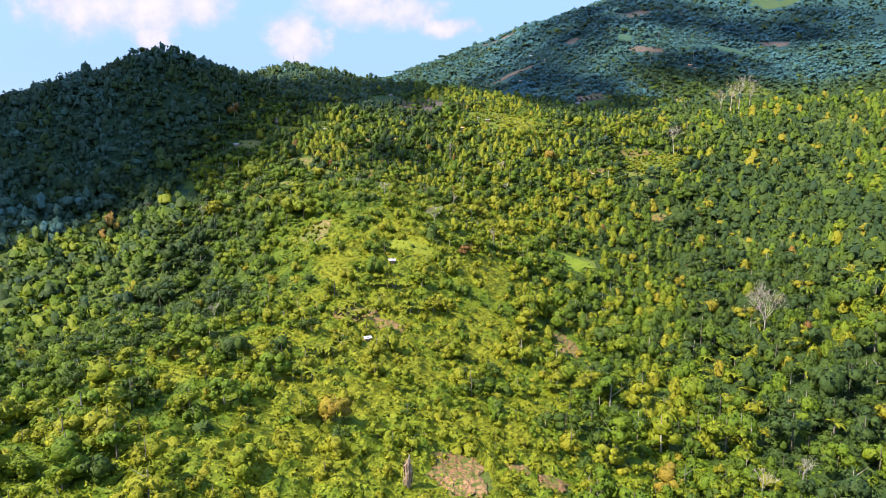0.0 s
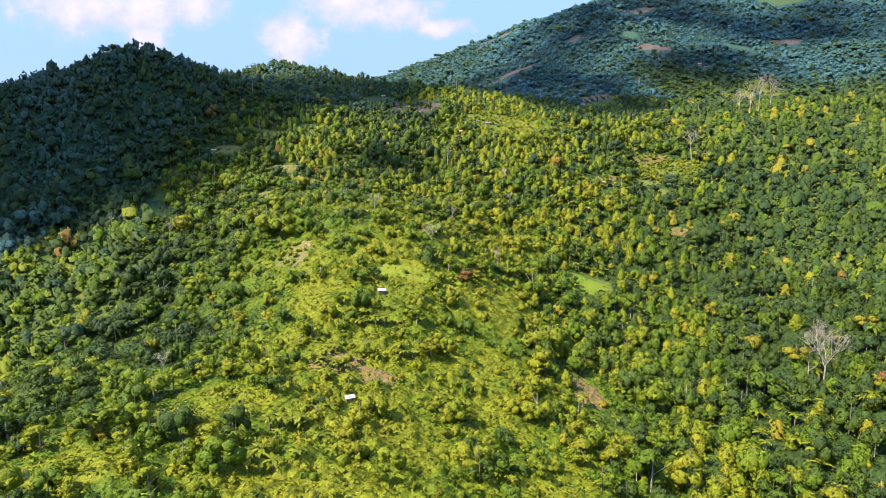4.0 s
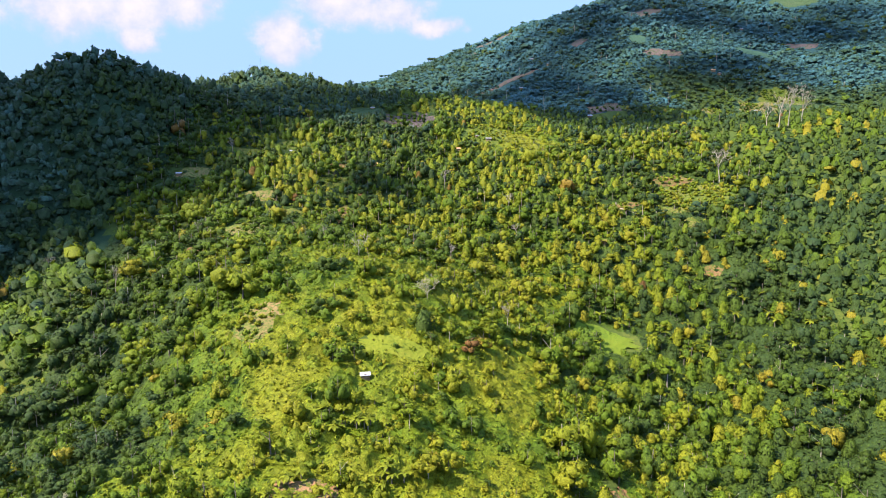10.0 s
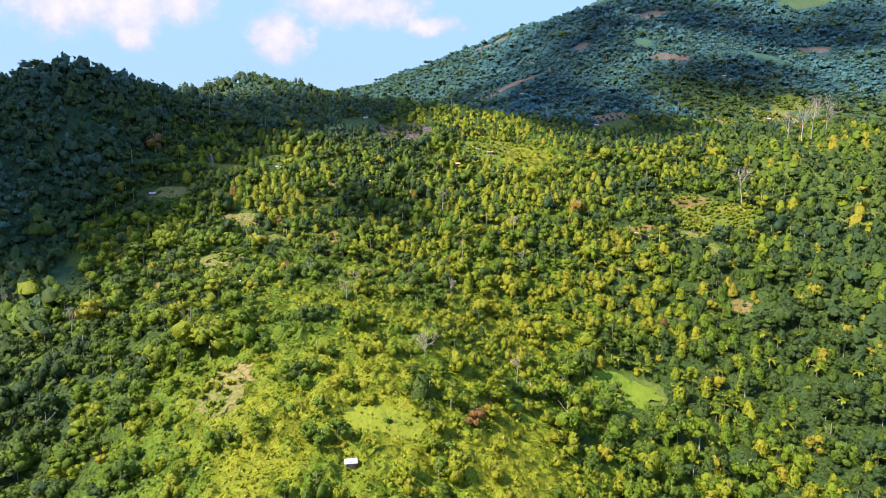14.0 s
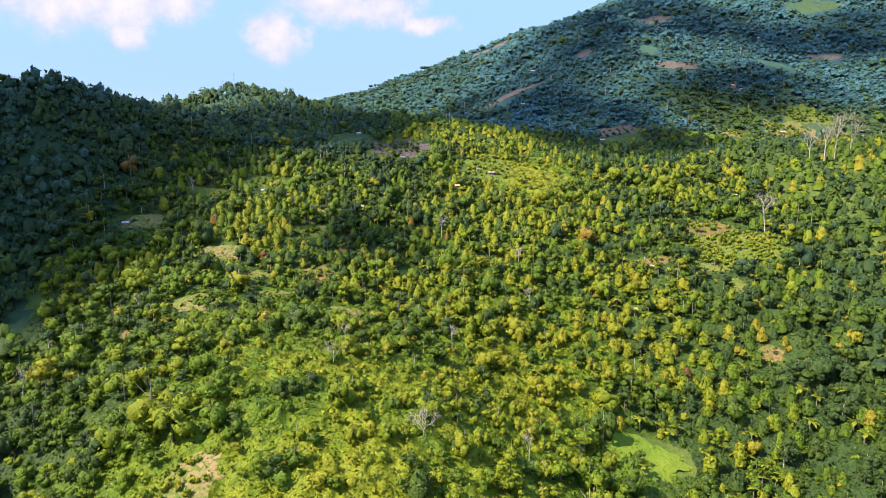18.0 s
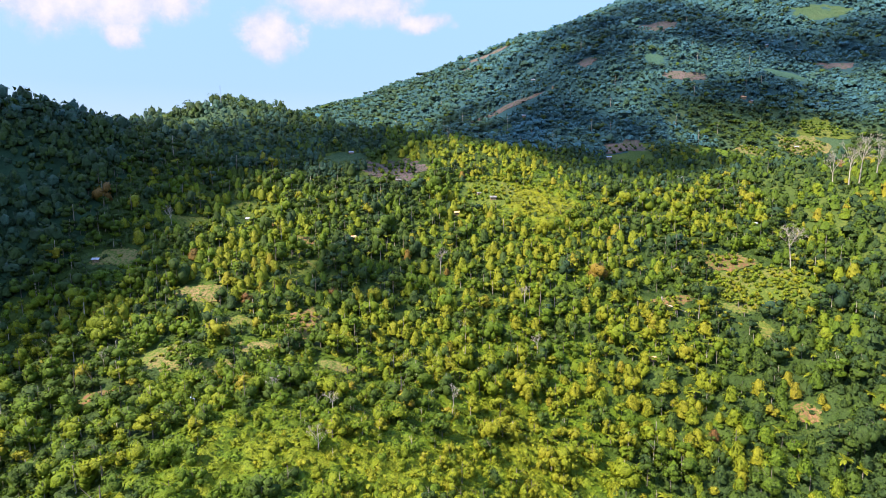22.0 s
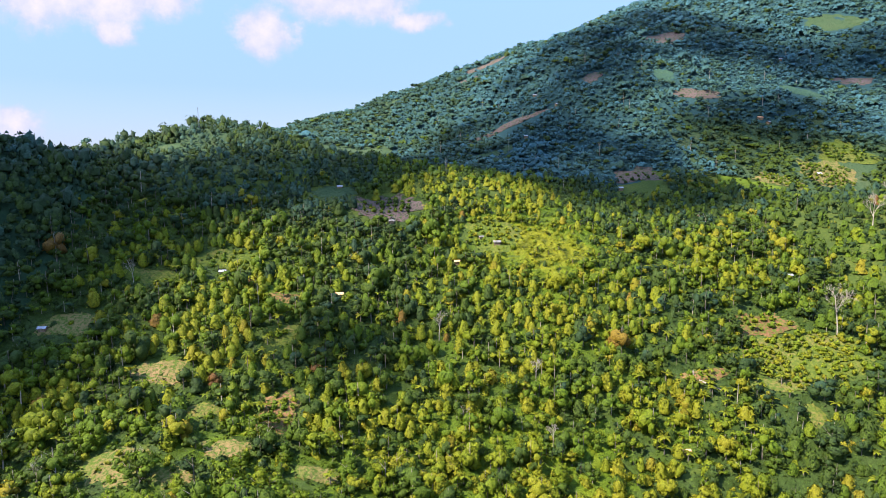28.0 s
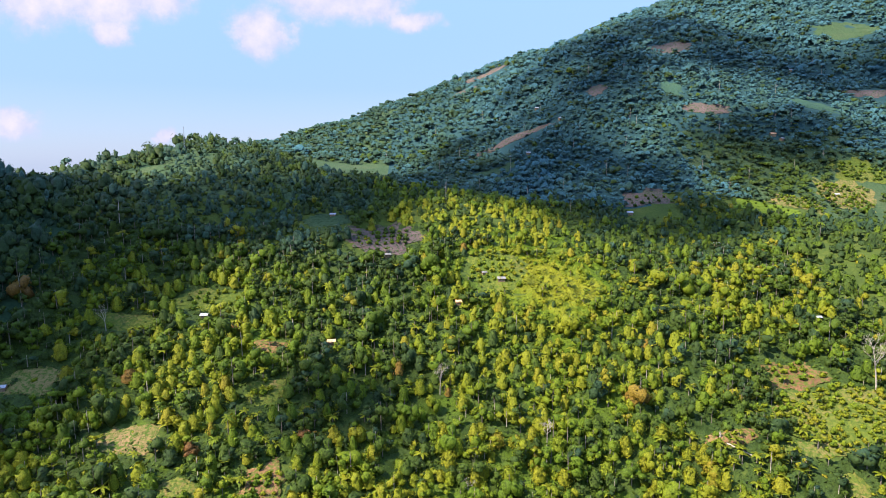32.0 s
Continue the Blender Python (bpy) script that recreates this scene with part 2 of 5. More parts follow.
SOIL = ground_material("bare_soil", [(0.34, (0.065, 0.036, 0.016)), (0.5, (0.145, 0.076, 0.033)), (0.66, (0.27, 0.155, 0.072))], 0.9, 0.16, (0.09, 0.11, 0.012), 1.0)
GREY_SHEET = plain_material("rusted_sheet_roof", (0.10, 0.10, 0.09), (0.21, 0.20, 0.18), 1.5, 0.7)
WHITE_SHEET = plain_material("weathered_sheet_roof", (0.22, 0.22, 0.24), (0.36, 0.36, 0.38), 1.2, 0.6)
BLUE_SHEET = plain_material("blue_tarpaulin", (0.22, 0.36, 0.60), (0.42, 0.55, 0.75), 1.5, 0.5)
CLAY_TILE = plain_material("clay_tile", (0.42, 0.20, 0.10), (0.62, 0.36, 0.20), 2.0, 0.8)
THATCH = plain_material("dry_thatch", (0.16, 0.11, 0.07), (0.30, 0.22, 0.14), 3.0, 0.95)
PLANK = plain_material("old_planks", (0.13, 0.085, 0.05), (0.26, 0.18, 0.11), 2.5, 0.85)
STEEL = plain_material("galvanised_steel", (0.35, 0.36, 0.38), (0.5, 0.5, 0.52), 2.0, 0.45, 0.6)
CLOUDS = [cloud_material("dense_vapour", 0.20), cloud_material("middling_vapour", 0.46), cloud_material("thin_vapour", 0.74)]

# ---- lie of the land ----
# Spot heights in metres on a 250 m grid for the whole country, and the near slope's departure from it on a 90 m grid.
COUNTRY = [
    [-126, -116, -105, -93, -80, -68, -57, -51, -48],
    [-77, -76, -70, -56, -37, -4, 30, 52, 71],
    [-29, -34, -27, -8, 6, 56, 114, 153, 193],
    [16, 16, 13, 29, 44, 102, 176, 245, 325],
    [50, 107, 137, 103, 96, 135, 214, 328, 462],
    [42, 144, 293, 148, 189, 146, 249, 421, 585],
    [3, 79, 241, 175, 404, 313, 352, 516, 648],
    [-3, 90, 251, 342, 410, 480, 523, 580, 632],
    [0, 64, 143, 240, 389, 563, 569, 554, 569],
    [-7, -3, 10, 78, 231, 407, 488, 496, 501],
]
SLOPE = [
    [1, -2, -4, 2, 11, 4, -5, -12, -12, -7, -3],
    [4, 3, 6, 23, 49, 25, -6, -1, 1, -4, -9],
    [6, 4, 4, 13, 31, 3, -22, 16, 14, -2, -15],
    [0, -7, -18, -32, -2, 0, -54, 14, 13, 0, -11],
    [-2, -20, -42, -38, 34, 35, -63, -23, -1, 3, 2],
    [13, -10, -40, -27, -13, -29, -34, -12, 0, 16, 22],
    [24, 26, 11, -18, -4, -10, 11, 2, 21, 37, 35],
    [17, 40, 48, -18, -10, 21, 18, 3, 28, 25, 18],
    [-2, -27, -40, 5, 20, 34, 10, 9, -7, -39, -32],
]
# Single knolls and hollows: x, y, radius, height.
KNOLLS = [(-268, 610, 38, 13), (-172, 815, 50, 13), (245, 880, 75, 15), (25, 1235, 130, 11), (-139, 322, 28, -20), (28, 695, 40, 7), (-240, 735, 85, -8), (-355, 600, 60, -7), (330, 1330, 120, 8), (-22, 310, 30, -3)]


def spline(x, y, table, x0, y0, step, clamp):
    c = np.array(table, float)
    ny, nx = c.shape
    fx, fy = (x - x0) / step, (y - y0) / step
    if clamp:
        fx, fy = np.clip(fx, 0, nx - 1.001), np.clip(fy, 0, ny - 1.001)
    i, j = np.floor(fx).astype(int), np.floor(fy).astype(int)

    def weights(u):
        return ((1 - u) ** 3 / 6, (3 * u**3 - 6 * u * u + 4) / 6, (-3 * u**3 + 3 * u * u + 3 * u + 1) / 6, u**3 / 6)

    out = 0.0
    for p, a in enumerate(weights(fx - i)):
        for q, b in enumerate(weights(fy - j)):
            I, J = i - 1 + p, j - 1 + q
            inside = 1.0 if clamp else ((I >= 0) & (I < nx) & (J >= 0) & (J < ny))
            out = out + a * b * c[np.clip(J, 0, ny - 1), np.clip(I, 0, nx - 1)] * inside
    return out


def lattice(x, y, seed):
    """Smooth value noise, -1 to 1, one cell a metre of its arguments."""
    i, j = np.floor(x), np.floor(y)
    u, v = x - i, y - j
    u, v = u * u * (3 - 2 * u), v * v * (3 - 2 * v)

    def h(a, b):
        s = np.sin(a * 127.1 + b * 311.7 + seed * 74.7) * 43758.5453
        return (s - np.floor(s)) * 2 - 1

    return (h(i, j) * (1 - u) + h(i + 1, j) * u) * (1 - v) + (h(i, j + 1) * (1 - u) + h(i + 1, j + 1) * u) * v


def height(x, y):
    """The ground's height."""
    x, y = np.asarray(x, float), np.asarray(y, float)
    z = spline(x, y, COUNTRY, -750, -500, 250, True) + spline(x, y, SLOPE, -450, 0, 90, False)
    for kx, ky, r, h in KNOLLS:
        z = z + h * np.exp(-((x - kx) ** 2 + (y - ky) ** 2) / (2 * r * r))
    far = np.clip((y - 650) / 300, 0, 1) * np.clip((1900 - y) / 300, 0, 1)
    z = z + far * (9 * lattice(x / 130 + y / 400, y / 330, 1) + 4 * lattice(x / 50, y / 90, 2))
    z = z + 1.3 * lattice(x / 26, y / 26, 3) + 0.5 * lattice(x / 9, y / 9, 4)
    out = np.maximum(np.abs(x - 250) - 1000, 0) + np.maximum(-600 - y, 0) + np.maximum(y - 1750, 0)
    return z - 0.22 * np.minimum(out, 1800)


def at(x, y, lift=0.0):
    return Vector((x, y, float(height(x, y)) + lift))


def mesh(name, verts, faces, mats, which=None, hue=None, smooth=False, facing=None):
    """A mesh from arrays; faces are all triangles or all quads. facing: the way that each point's leaf turns."""
    verts, faces = np.asarray(verts, np.float32), np.asarray(faces, np.int32)
    me = bpy.data.meshes.new(name)
    n, k = faces.shape
    me.vertices.add(len(verts)), me.loops.add(n * k), me.polygons.add(n)
    me.vertices.foreach_set("co", verts.ravel())
    me.loops.foreach_set("vertex_index", faces.ravel())
    me.polygons.foreach_set("loop_start", np.arange(0, n * k, k, dtype=np.int32))
    for m in mats:
        me.materials.append(m)
    if which is not None:
        me.polygons.foreach_set("material_index", np.asarray(which, np.int32))
    me.polygons.foreach_set("use_smooth", np.full(n, smooth))
    if hue is not None:
        me.attributes.new("hue", "FLOAT", "FACE").data.foreach_set("value", np.asarray(hue, np.float32))
        if k == 3:  # single leaf sprays, as against the bosses under them
            loose = (faces[:, 1] == faces[:, 0] + 1) & (faces[:, 2] == faces[:, 0] + 2)
            me.attributes.new("loose", "FLOAT", "FACE").data.foreach_set("value", loose.astype(np.float32))
    if facing is not None:
        me.attributes.new("custom_normal", "FLOAT_VECTOR", "POINT").data.foreach_set("vector", np.asarray(facing, np.float32).ravel())
    me.update(calc_edges=True)
    return me


def solid(name, geo, mat, hue=None):
    """A mesh from one shape: its points, faces and facing."""
    v, f, o = geo
    return mesh(name, v, f, [mat], hue=None if hue is None else np.full(len(f), hue), smooth=True, facing=o)


def part(name, me, parent=None, label="", m=None):
    ob = new(name, me)
    if parent is not None:
        ob.parent = parent
    if m is not None:
        ob.matrix_basis = m
    return tagged(ob, label)


def grid_faces(ny, nx):
    a = (np.arange(ny - 1)[:, None] * nx + np.arange(nx - 1)[None, :]).ravel()
    return np.stack([a, a + 1, a + nx + 1, a + nx], 1)


def spread(lo, hi, step, reach, grow=1.16):
    v, s = list(np.arange(lo, hi + 0.1, step)), step
    left, right = [lo], [hi]
    while right[-1] < hi + reach:
        s *= grow
        left.append(left[-1] - s), right.append(right[-1] + s)
    return np.array(left[:0:-1] + v + right[1:])


def ground():
    xs, ys = spread(-420, 480, 6.0, 4000), spread(60, 960, 6.0, 4000)
    X, Y = np.meshgrid(xs, ys)
    V = np.stack([X, Y, height(X, Y)], -1).reshape(-1, 3)
    F = grid_faces(len(ys), len(xs))
    c = V[F[:, 0]]
    edge = 20 * lattice(c[:, 0] / 40, c[:, 1] / 40, 5)
    # Mountain floor carries haze blue; farmland and saddle floor is dimmed.
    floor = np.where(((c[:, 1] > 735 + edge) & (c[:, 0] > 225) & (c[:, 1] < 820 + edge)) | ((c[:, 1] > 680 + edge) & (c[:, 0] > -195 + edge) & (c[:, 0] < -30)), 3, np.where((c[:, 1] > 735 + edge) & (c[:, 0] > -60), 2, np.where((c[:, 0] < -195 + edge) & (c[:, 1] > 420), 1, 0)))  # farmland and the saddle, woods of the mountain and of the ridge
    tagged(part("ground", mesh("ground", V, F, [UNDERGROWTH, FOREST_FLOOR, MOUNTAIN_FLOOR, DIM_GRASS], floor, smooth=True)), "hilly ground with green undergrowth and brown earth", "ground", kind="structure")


ground()

# ---- clearings: name, x, y, half width, half depth, turn, material, steps, label ----
NEAR_CLEARINGS = [
    ("grass_field", 82, 391, 17, 9, -8, GRASS, 0, "bright green mown grass field among trees"),
    ("grass_field", -17, 316, 13, 6, 0, SPUR_GRASS, 0, "yellow-green grassy clearing below the trees"),
    ("bare_slope", 57, 275, 7, 12, 10, SOIL, 2, "bare pinkish-brown slide of earth and rubble"),
    ("bare_slope", 4, 143, 8, 12, 0, SOIL, 3, "bare tan earth bank among bushes"),
    ("bare_slope", 20, 149, 4, 4, 0, SOIL, 0, "small tan earth patch among bushes"),
    ("bare_slope", 28, 145, 4, 5, 0, SOIL, 0, "small tan earth patch among bushes"),
    ("bare_slope", 157, 497, 13, 4, -10, BRUSH, 2, "narrow brown terrace below young trees"),
    ("grass_field", 161, 482, 4, 5, 0, DRY_GRASS, 0, "small yellow green grass patch"),
    ("bare_slope", -36, 249, 11, 7, 0, SOIL, 0, "brown earth plot with banana plants"),
    ("bare_slope", -22, 243, 7, 5, 0, SOIL, 0, "brown earth bank beside a hut"),
    ("bare_slope", -69, 325, 11, 12, 0, BRUSH, 0, "tan clearing with cut brush"),
    ("bare_slope", 168, 533, 14, 9, 0, SOIL, 4, "dug reddish-brown earth above young trees"),
    ("grass_field", 174, 511, 27, 14, -8, DRY_GRASS, 0, "grassy orchard slope with young round trees"),
    ("bare_slope", 124, 506, 13, 3.5, 5, SOIL, 0, "narrow bare terrace of brown earth"),
]
SLOPE_CLEARINGS = [
    ("bare_slope", 156, 437, 6, 5, 0, SOIL, 2, "small orange-brown earth patch"),
    ("bare_slope", -113, 455, 11, 9, 0, BRUSH, 0, "dry tan hillside clearing"),
    ("bare_slope", -131, 431, 8, 5, 0, SOIL, 0, "small grey-brown cleared patch"),
    ("bare_slope", -115, 503, 11, 7, 0, BRUSH, 3, "tan stepped clearing among clove trees"),
    ("grass_field", -144, 568, 16, 6, 0, DRY_GRASS, 3, "green grass terraces at the edge of shade"),
    ("bare_slope", -91, 449, 7, 5, 0, BRUSH, 0, "small tan cleared patch"),
    ("bare_slope", -41, 453, 9, 4, 0, BRUSH, 0, "dry tan bank among trees"),
    ("bare_slope", -91, 482, 7, 5, 0, DRY_GRASS, 0, "small green-brown cleared patch"),
    ("bare_slope", -61, 484, 8, 12, -20, SOIL, 0, "brown cut bank with stumps"),
    ("bare_slope", -76, 463, 9, 5, 0, BRUSH, 0, "dry grass bank"),
    ("grass_field", -70, 528, 9, 7, 0, DRY_GRASS, 3, "small grass terraces below a thatched hut"),
    ("bare_slope", -74, 556, 8, 5, 0, SOIL, 0, "small brown earth terrace"),
    ("terraced_field", -24, 645, 24, 14, -6, DIMMED_RED_EARTH, 7, "brown ploughed terraces in cloud shade"),
    ("terraced_field", 42, 617, 19, 17, 12, DRY_GRASS, 6, "yellow-green terraced garden on a knoll"),
]
UPPER_CLEARINGS = [
    ("terraced_field", 174, 733, 18, 13, 0, DIMMED_RED_EARTH, 5, "reddish-brown terraced plot in shade"),
    ("grass_field", -108, 590, 22, 9, 0, DRY_GRASS, 3, "dry grass terrace beside a hut"),
    ("grass_field", -168, 530, 12, 7, 0, BRUSH, 0, "small grassy clearing at the edge of shade"),
    ("terraced_field", 294, 732, 22, 11, 0, BRUSH, 6, "tan and green vegetable terraces"),
    ("terraced_field", 350, 758, 26, 18, 0, BRUSH, 8, "tan earth terraces with hedge rows"),
    ("terraced_field", 384, 785, 24, 14, 0, DRY_GRASS, 6, "green and tan terraces with hedge rows"),
    ("grass_field", 258, 716, 26, 12, 0, GRASS, 4, "green vegetable field on the slope"),
    ("terraced_field", 304, 1018, 26, 20, 0, DIMMED_RED_EARTH, 4, "reddish earth plot high on the mountain"),
    ("terraced_field", 104, 1172, 30, 14, 0, DIMMED_RED_EARTH, 6, "brown terraces on the mountain's shoulder"),
    ("terraced_field", 98, 905, 40, 10, 0, DIMMED_RED_EARTH, 3, "dark red earth terraces at the mountain's foot"),
    ("terraced_field", 258, 890, 9, 13, 0, DIMMED_HILL_GRASS, 7, "narrow stepped terraces on the mountainside"),
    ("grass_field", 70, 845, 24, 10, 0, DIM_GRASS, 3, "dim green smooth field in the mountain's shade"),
    ("bare_slope", 190, 923, 10, 12, 0, DIMMED_RED_EARTH, 0, "small dark red earth plot on the mountainside"),
    ("terraced_field", 275, 852, 22, 9, 0, DIMMED_RED_EARTH, 3, "narrow brown terrace across the mountainside"),
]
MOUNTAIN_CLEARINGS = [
    ("terraced_field", 400, 878, 26, 8, 0, DIMMED_HILL_GRASS, 3, "tan and green terrace across the mountainside"),
    ("terraced_field", 490, 924, 22, 9, 0, DIMMED_RED_EARTH, 3, "brown terrace across the mountainside"),
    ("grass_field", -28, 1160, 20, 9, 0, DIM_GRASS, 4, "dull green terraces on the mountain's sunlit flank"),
    ("bare_slope", 66, 1114, 16, 9, 0, DIMMED_RED_EARTH, 0, "brown earth plot on the mountain's flank"),
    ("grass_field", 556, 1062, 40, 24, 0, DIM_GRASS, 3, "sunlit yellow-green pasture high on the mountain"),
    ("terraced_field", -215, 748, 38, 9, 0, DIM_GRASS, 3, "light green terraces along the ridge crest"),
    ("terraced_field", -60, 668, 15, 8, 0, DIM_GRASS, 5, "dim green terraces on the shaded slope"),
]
CLEARINGS = NEAR_CLEARINGS + SLOPE_CLEARINGS + UPPER_CLEARINGS + MOUNTAIN_CLEARINGS

# Huts: x, y, turn, width, roof, label.
HUTS = [
    (-25.5, 299.5, 10, 4.0, WHITE_SHEET, "small hut with white sheet roof beside a grassy clearing"),
    (-29, 225, 30, 3.4, WHITE_SHEET, "small hut with grey-white roof among banana plants"),
    (-90, 418, 25, 3.4, BLUE_SHEET, "small hut with blue tarpaulin roof among trees"),
    (-177, 526, 5, 4.5, WHITE_SHEET, "small white-roofed hut at the edge of shade"),
    (-110, 577, 0, 4.6, WHITE_SHEET, "white-roofed hut on a grass terrace"),
    (-45, 560, 10, 5.0, CLAY_TILE, "hut with tan tiled roof among clove trees"),
    (19, 588, 0, 4.8, CLAY_TILE, "hut with orange tiled roof among clove trees"),
    (104, 474, 0, 3.6, CLAY_TILE, "small tan-roofed hut among banana plants"),
    (201, 566, 0, 3.2, WHITE_SHEET, "white-roofed hut on the upper slope"),
    (44, 606, 0, 5.6, GREY_SHEET, "low grey-roofed farm shed on a knoll"),
    (35, 612, 20, 3.6, GREY_SHEET, "small grey hut beside a shed"),
    (-20, 627, 10, 4.6, GREY_SHEET, "shaded white-roofed hut below brown terraces"),
    (-57, 673, 0, 4.6, WHITE_SHEET, "white-roofed hut on the shaded terraces"),
    (154, 711, 0, 5.5, WHITE_SHEET, "white-roofed house below a brown plot"),
    (191, 654, 0, 4.6, WHITE_SHEET, "white-roofed hut among trees"),
    (325, 822, 0, 6.5, CLAY_TILE, "house with reddish roof in shade on the mountain's foot"),
    (330, 816, 30, 5.0, WHITE_SHEET, "white-walled house in shade on the mountain's foot"),
    (343, 757, 0, 5.0, WHITE_SHEET, "white-roofed hut on vegetable terraces"),
    (262, 700, 0, 5.0, THATCH, "dark-roofed hut beside a green field"),
    (426, 965, 0, 6.0, WHITE_SHEET, "white-roofed house high on the mountain"),
    (134, 955, 0, 5.5, WHITE_SHEET, "white-roofed house on the dark mountainside"),
    (149, 907, 20, 5.5, WHITE_SHEET, "white-roofed house on the dark mountainside"),
    (107, 860, 0, 5.0, WHITE_SHEET, "white-roofed hut at the mountain's foot"),
]
# Spots that are seen over low growth: x, y, half width, depth in front.
FRONTS = [(row[0], row[1], 3.5, 10.0) for row in HUTS] + [(57, 269, 8, 22), (6, 534, 3, 14), (141, 259, 5, 12), (-8, 131, 4, 12), (195, 517, 4, 10), (125, 499, 8, 13), (4, 138, 9, 12), (156, 432, 8, 10), (168, 527, 9, 8), (82, 384, 16, 14), (172, 716, 18, 20), (315, 726, 78, 32), (-27, 632, 18, 10), (42, 601, 16, 10), (104, 1152, 30, 25)]


# Banana gardens: x, y, radius, plants.
GARDENS = [(-25, 280, 8, 16), (-45, 207, 9, 18), (-38, 247, 9, 22), (-17, 259, 6, 9), (-46, 181, 6, 8)]


def fronted(x, y):
    got = np.zeros(np.shape(x), bool)
    for cx, cy, a, b in FRONTS:
        got |= (np.abs(x - cx) < a) & (y < cy + 2) & (y > cy - b)
    for cx, cy, r, n in GARDENS:
        got |= (x - cx) ** 2 + (y - cy + 2) ** 2 < r * r
    return got


def inside(x, y, margin=0.0):
    """True where a clearing keeps trees away."""
    x, y = np.asarray(x, float), np.asarray(y, float)
    got = np.zeros(x.shape, bool)
    rough = 0.9 + 0.5 * lattice(x / 9, y / 9, 61) + 0.25 * lattice(x / 3.5, y / 3.5, 62)
    for name, cx, cy, a, b, turn, mat, steps, label in CLEARINGS:
        c, s = math.cos(radians(turn)), math.sin(radians(turn))
        u, v = (x - cx) * c + (y - cy) * s, -(x - cx) * s + (y - cy) * c
        got |= (u / (a + margin)) ** 2 + (v / (b + margin)) ** 2 < rough
    return got


def clearing(name, cx, cy, a, b, turn, mat, steps, label):
    n = max(12 * steps, 36)
    us, vs = np.linspace(-1, 1, 49), np.linspace(-1, 1, n + 1)
    U, W = np.meshgrid(us, vs)
    s = np.sqrt(np.maximum(1 - 0.5 * W * W, 0)), np.sqrt(np.maximum(1 - 0.5 * U * U, 0))
    rag = 0.94 + 0.34 * lattice(U * 1.9 + cx, W * 1.9 + cy, 7) + 0.16 * lattice(U * 6 + cx, W * 6, 8)
    u, v = U * s[0] * a * 1.1 * rag, W * s[1] * b * 1.1 * rag
    c, k = math.cos(radians(turn)), math.sin(radians(turn))
    x, y = cx + u * c - v * k, cy + u * k + v * c
    z = height(x, y)
    if steps:
        low, tall = z.min(), (z.max() - z.min()) / (steps * 1.6)
        f = (z - low) / tall + 0.25 * lattice(x / 14, y / 30, 9)
        g = np.floor(f) + np.clip((f - np.floor(f) - 0.7) / 0.3, 0, 1)
        z = low + g * tall
        z = np.maximum(z, height(x, y) - 0.2)
    rim = np.maximum(np.abs(U), np.abs(W))
    z = z + (0.25 + 0.45 * np.abs(lattice(x / 2.3, y / 2.3, 31)) + 0.3 * np.abs(lattice(x / 1.1, y / 1.1, 32))) * (1 - rim**4)
    z = z + 0.35 * (1 - np.maximum(np.abs(U), np.abs(W)) ** 8) - 0.02
    V = np.stack([x, y, z], -1).reshape(-1, 3)
    me = mesh(name, V, grid_faces(n + 1, 49), [mat], smooth=not steps)
    tagged(part(name, me), label, "field" if "field" in name else "bare ground", kind="structure")


for row in CLEARINGS:
    clearing(*row)


# ---- plants ----
def sprays(points, normals, size, rng):
    """Leaf sprays: pointed blades that stand off the crown, one triangle each."""
    n = len(points)
    nor = normals + rng.normal(0, 0.38, (n, 3))
    nor /= np.linalg.norm(nor, axis=1, keepdims=True)
    t = np.cross(nor, rng.normal(0, 1, (n, 3)))
    t /= np.linalg.norm(t, axis=1, keepdims=True) + 1e-9
    b = np.cross(nor, t)
    q = size * rng.uniform(0.6, 1.4, (n, 1))
    w = q * rng.uniform(0.55, 0.95, (n, 1))
    soft = normals + rng.normal(0, 0.42, (n, 3))
    soft /= np.linalg.norm(soft, axis=1, keepdims=True)
    V = np.stack([points + t * q * 1.25 + nor * q * 0.15, points - t * q * 0.6 + b * w - nor * q * 0.15, points - t * q * 0.6 - b * w - nor * q * 0.15], 1).reshape(-1, 3)
    return V, np.arange(3 * n).reshape(-1, 3), np.repeat(soft, 3, 0)


def directions(n, rng, low=-0.35):
    z = rng.uniform(low, 1, n)
    p = rng.uniform(0, 2 * math.pi, n)
    r = np.sqrt(1 - z * z)
    return np.stack([r * np.cos(p), r * np.sin(p), z], 1)


def boss_shape(fine):
    """A small closed boss of leaves: 20 faces, or 8 for far ones."""
    if not fine:
        v = np.array([(1, 0, 0), (-1, 0, 0), (0, 1, 0), (0, -1, 0), (0, 0, 1), (0, 0, -1)], float)
        f = np.array([(0, 2, 4), (2, 1, 4), (1, 3, 4), (3, 0, 4), (2, 0, 5), (1, 2, 5), (3, 1, 5), (0, 3, 5)])
        return v, f
    bm = bmesh.new()
    bmesh.ops.create_icosphere(bm, subdivisions=1, radius=1.0)
    v, f = np.array([tuple(p.co) for p in bm.verts]), np.array([[p.index for p in g.verts] for g in bm.faces])
    bm.free()
    return v, f


BOSS = {True: boss_shape(True), False: boss_shape(False)}


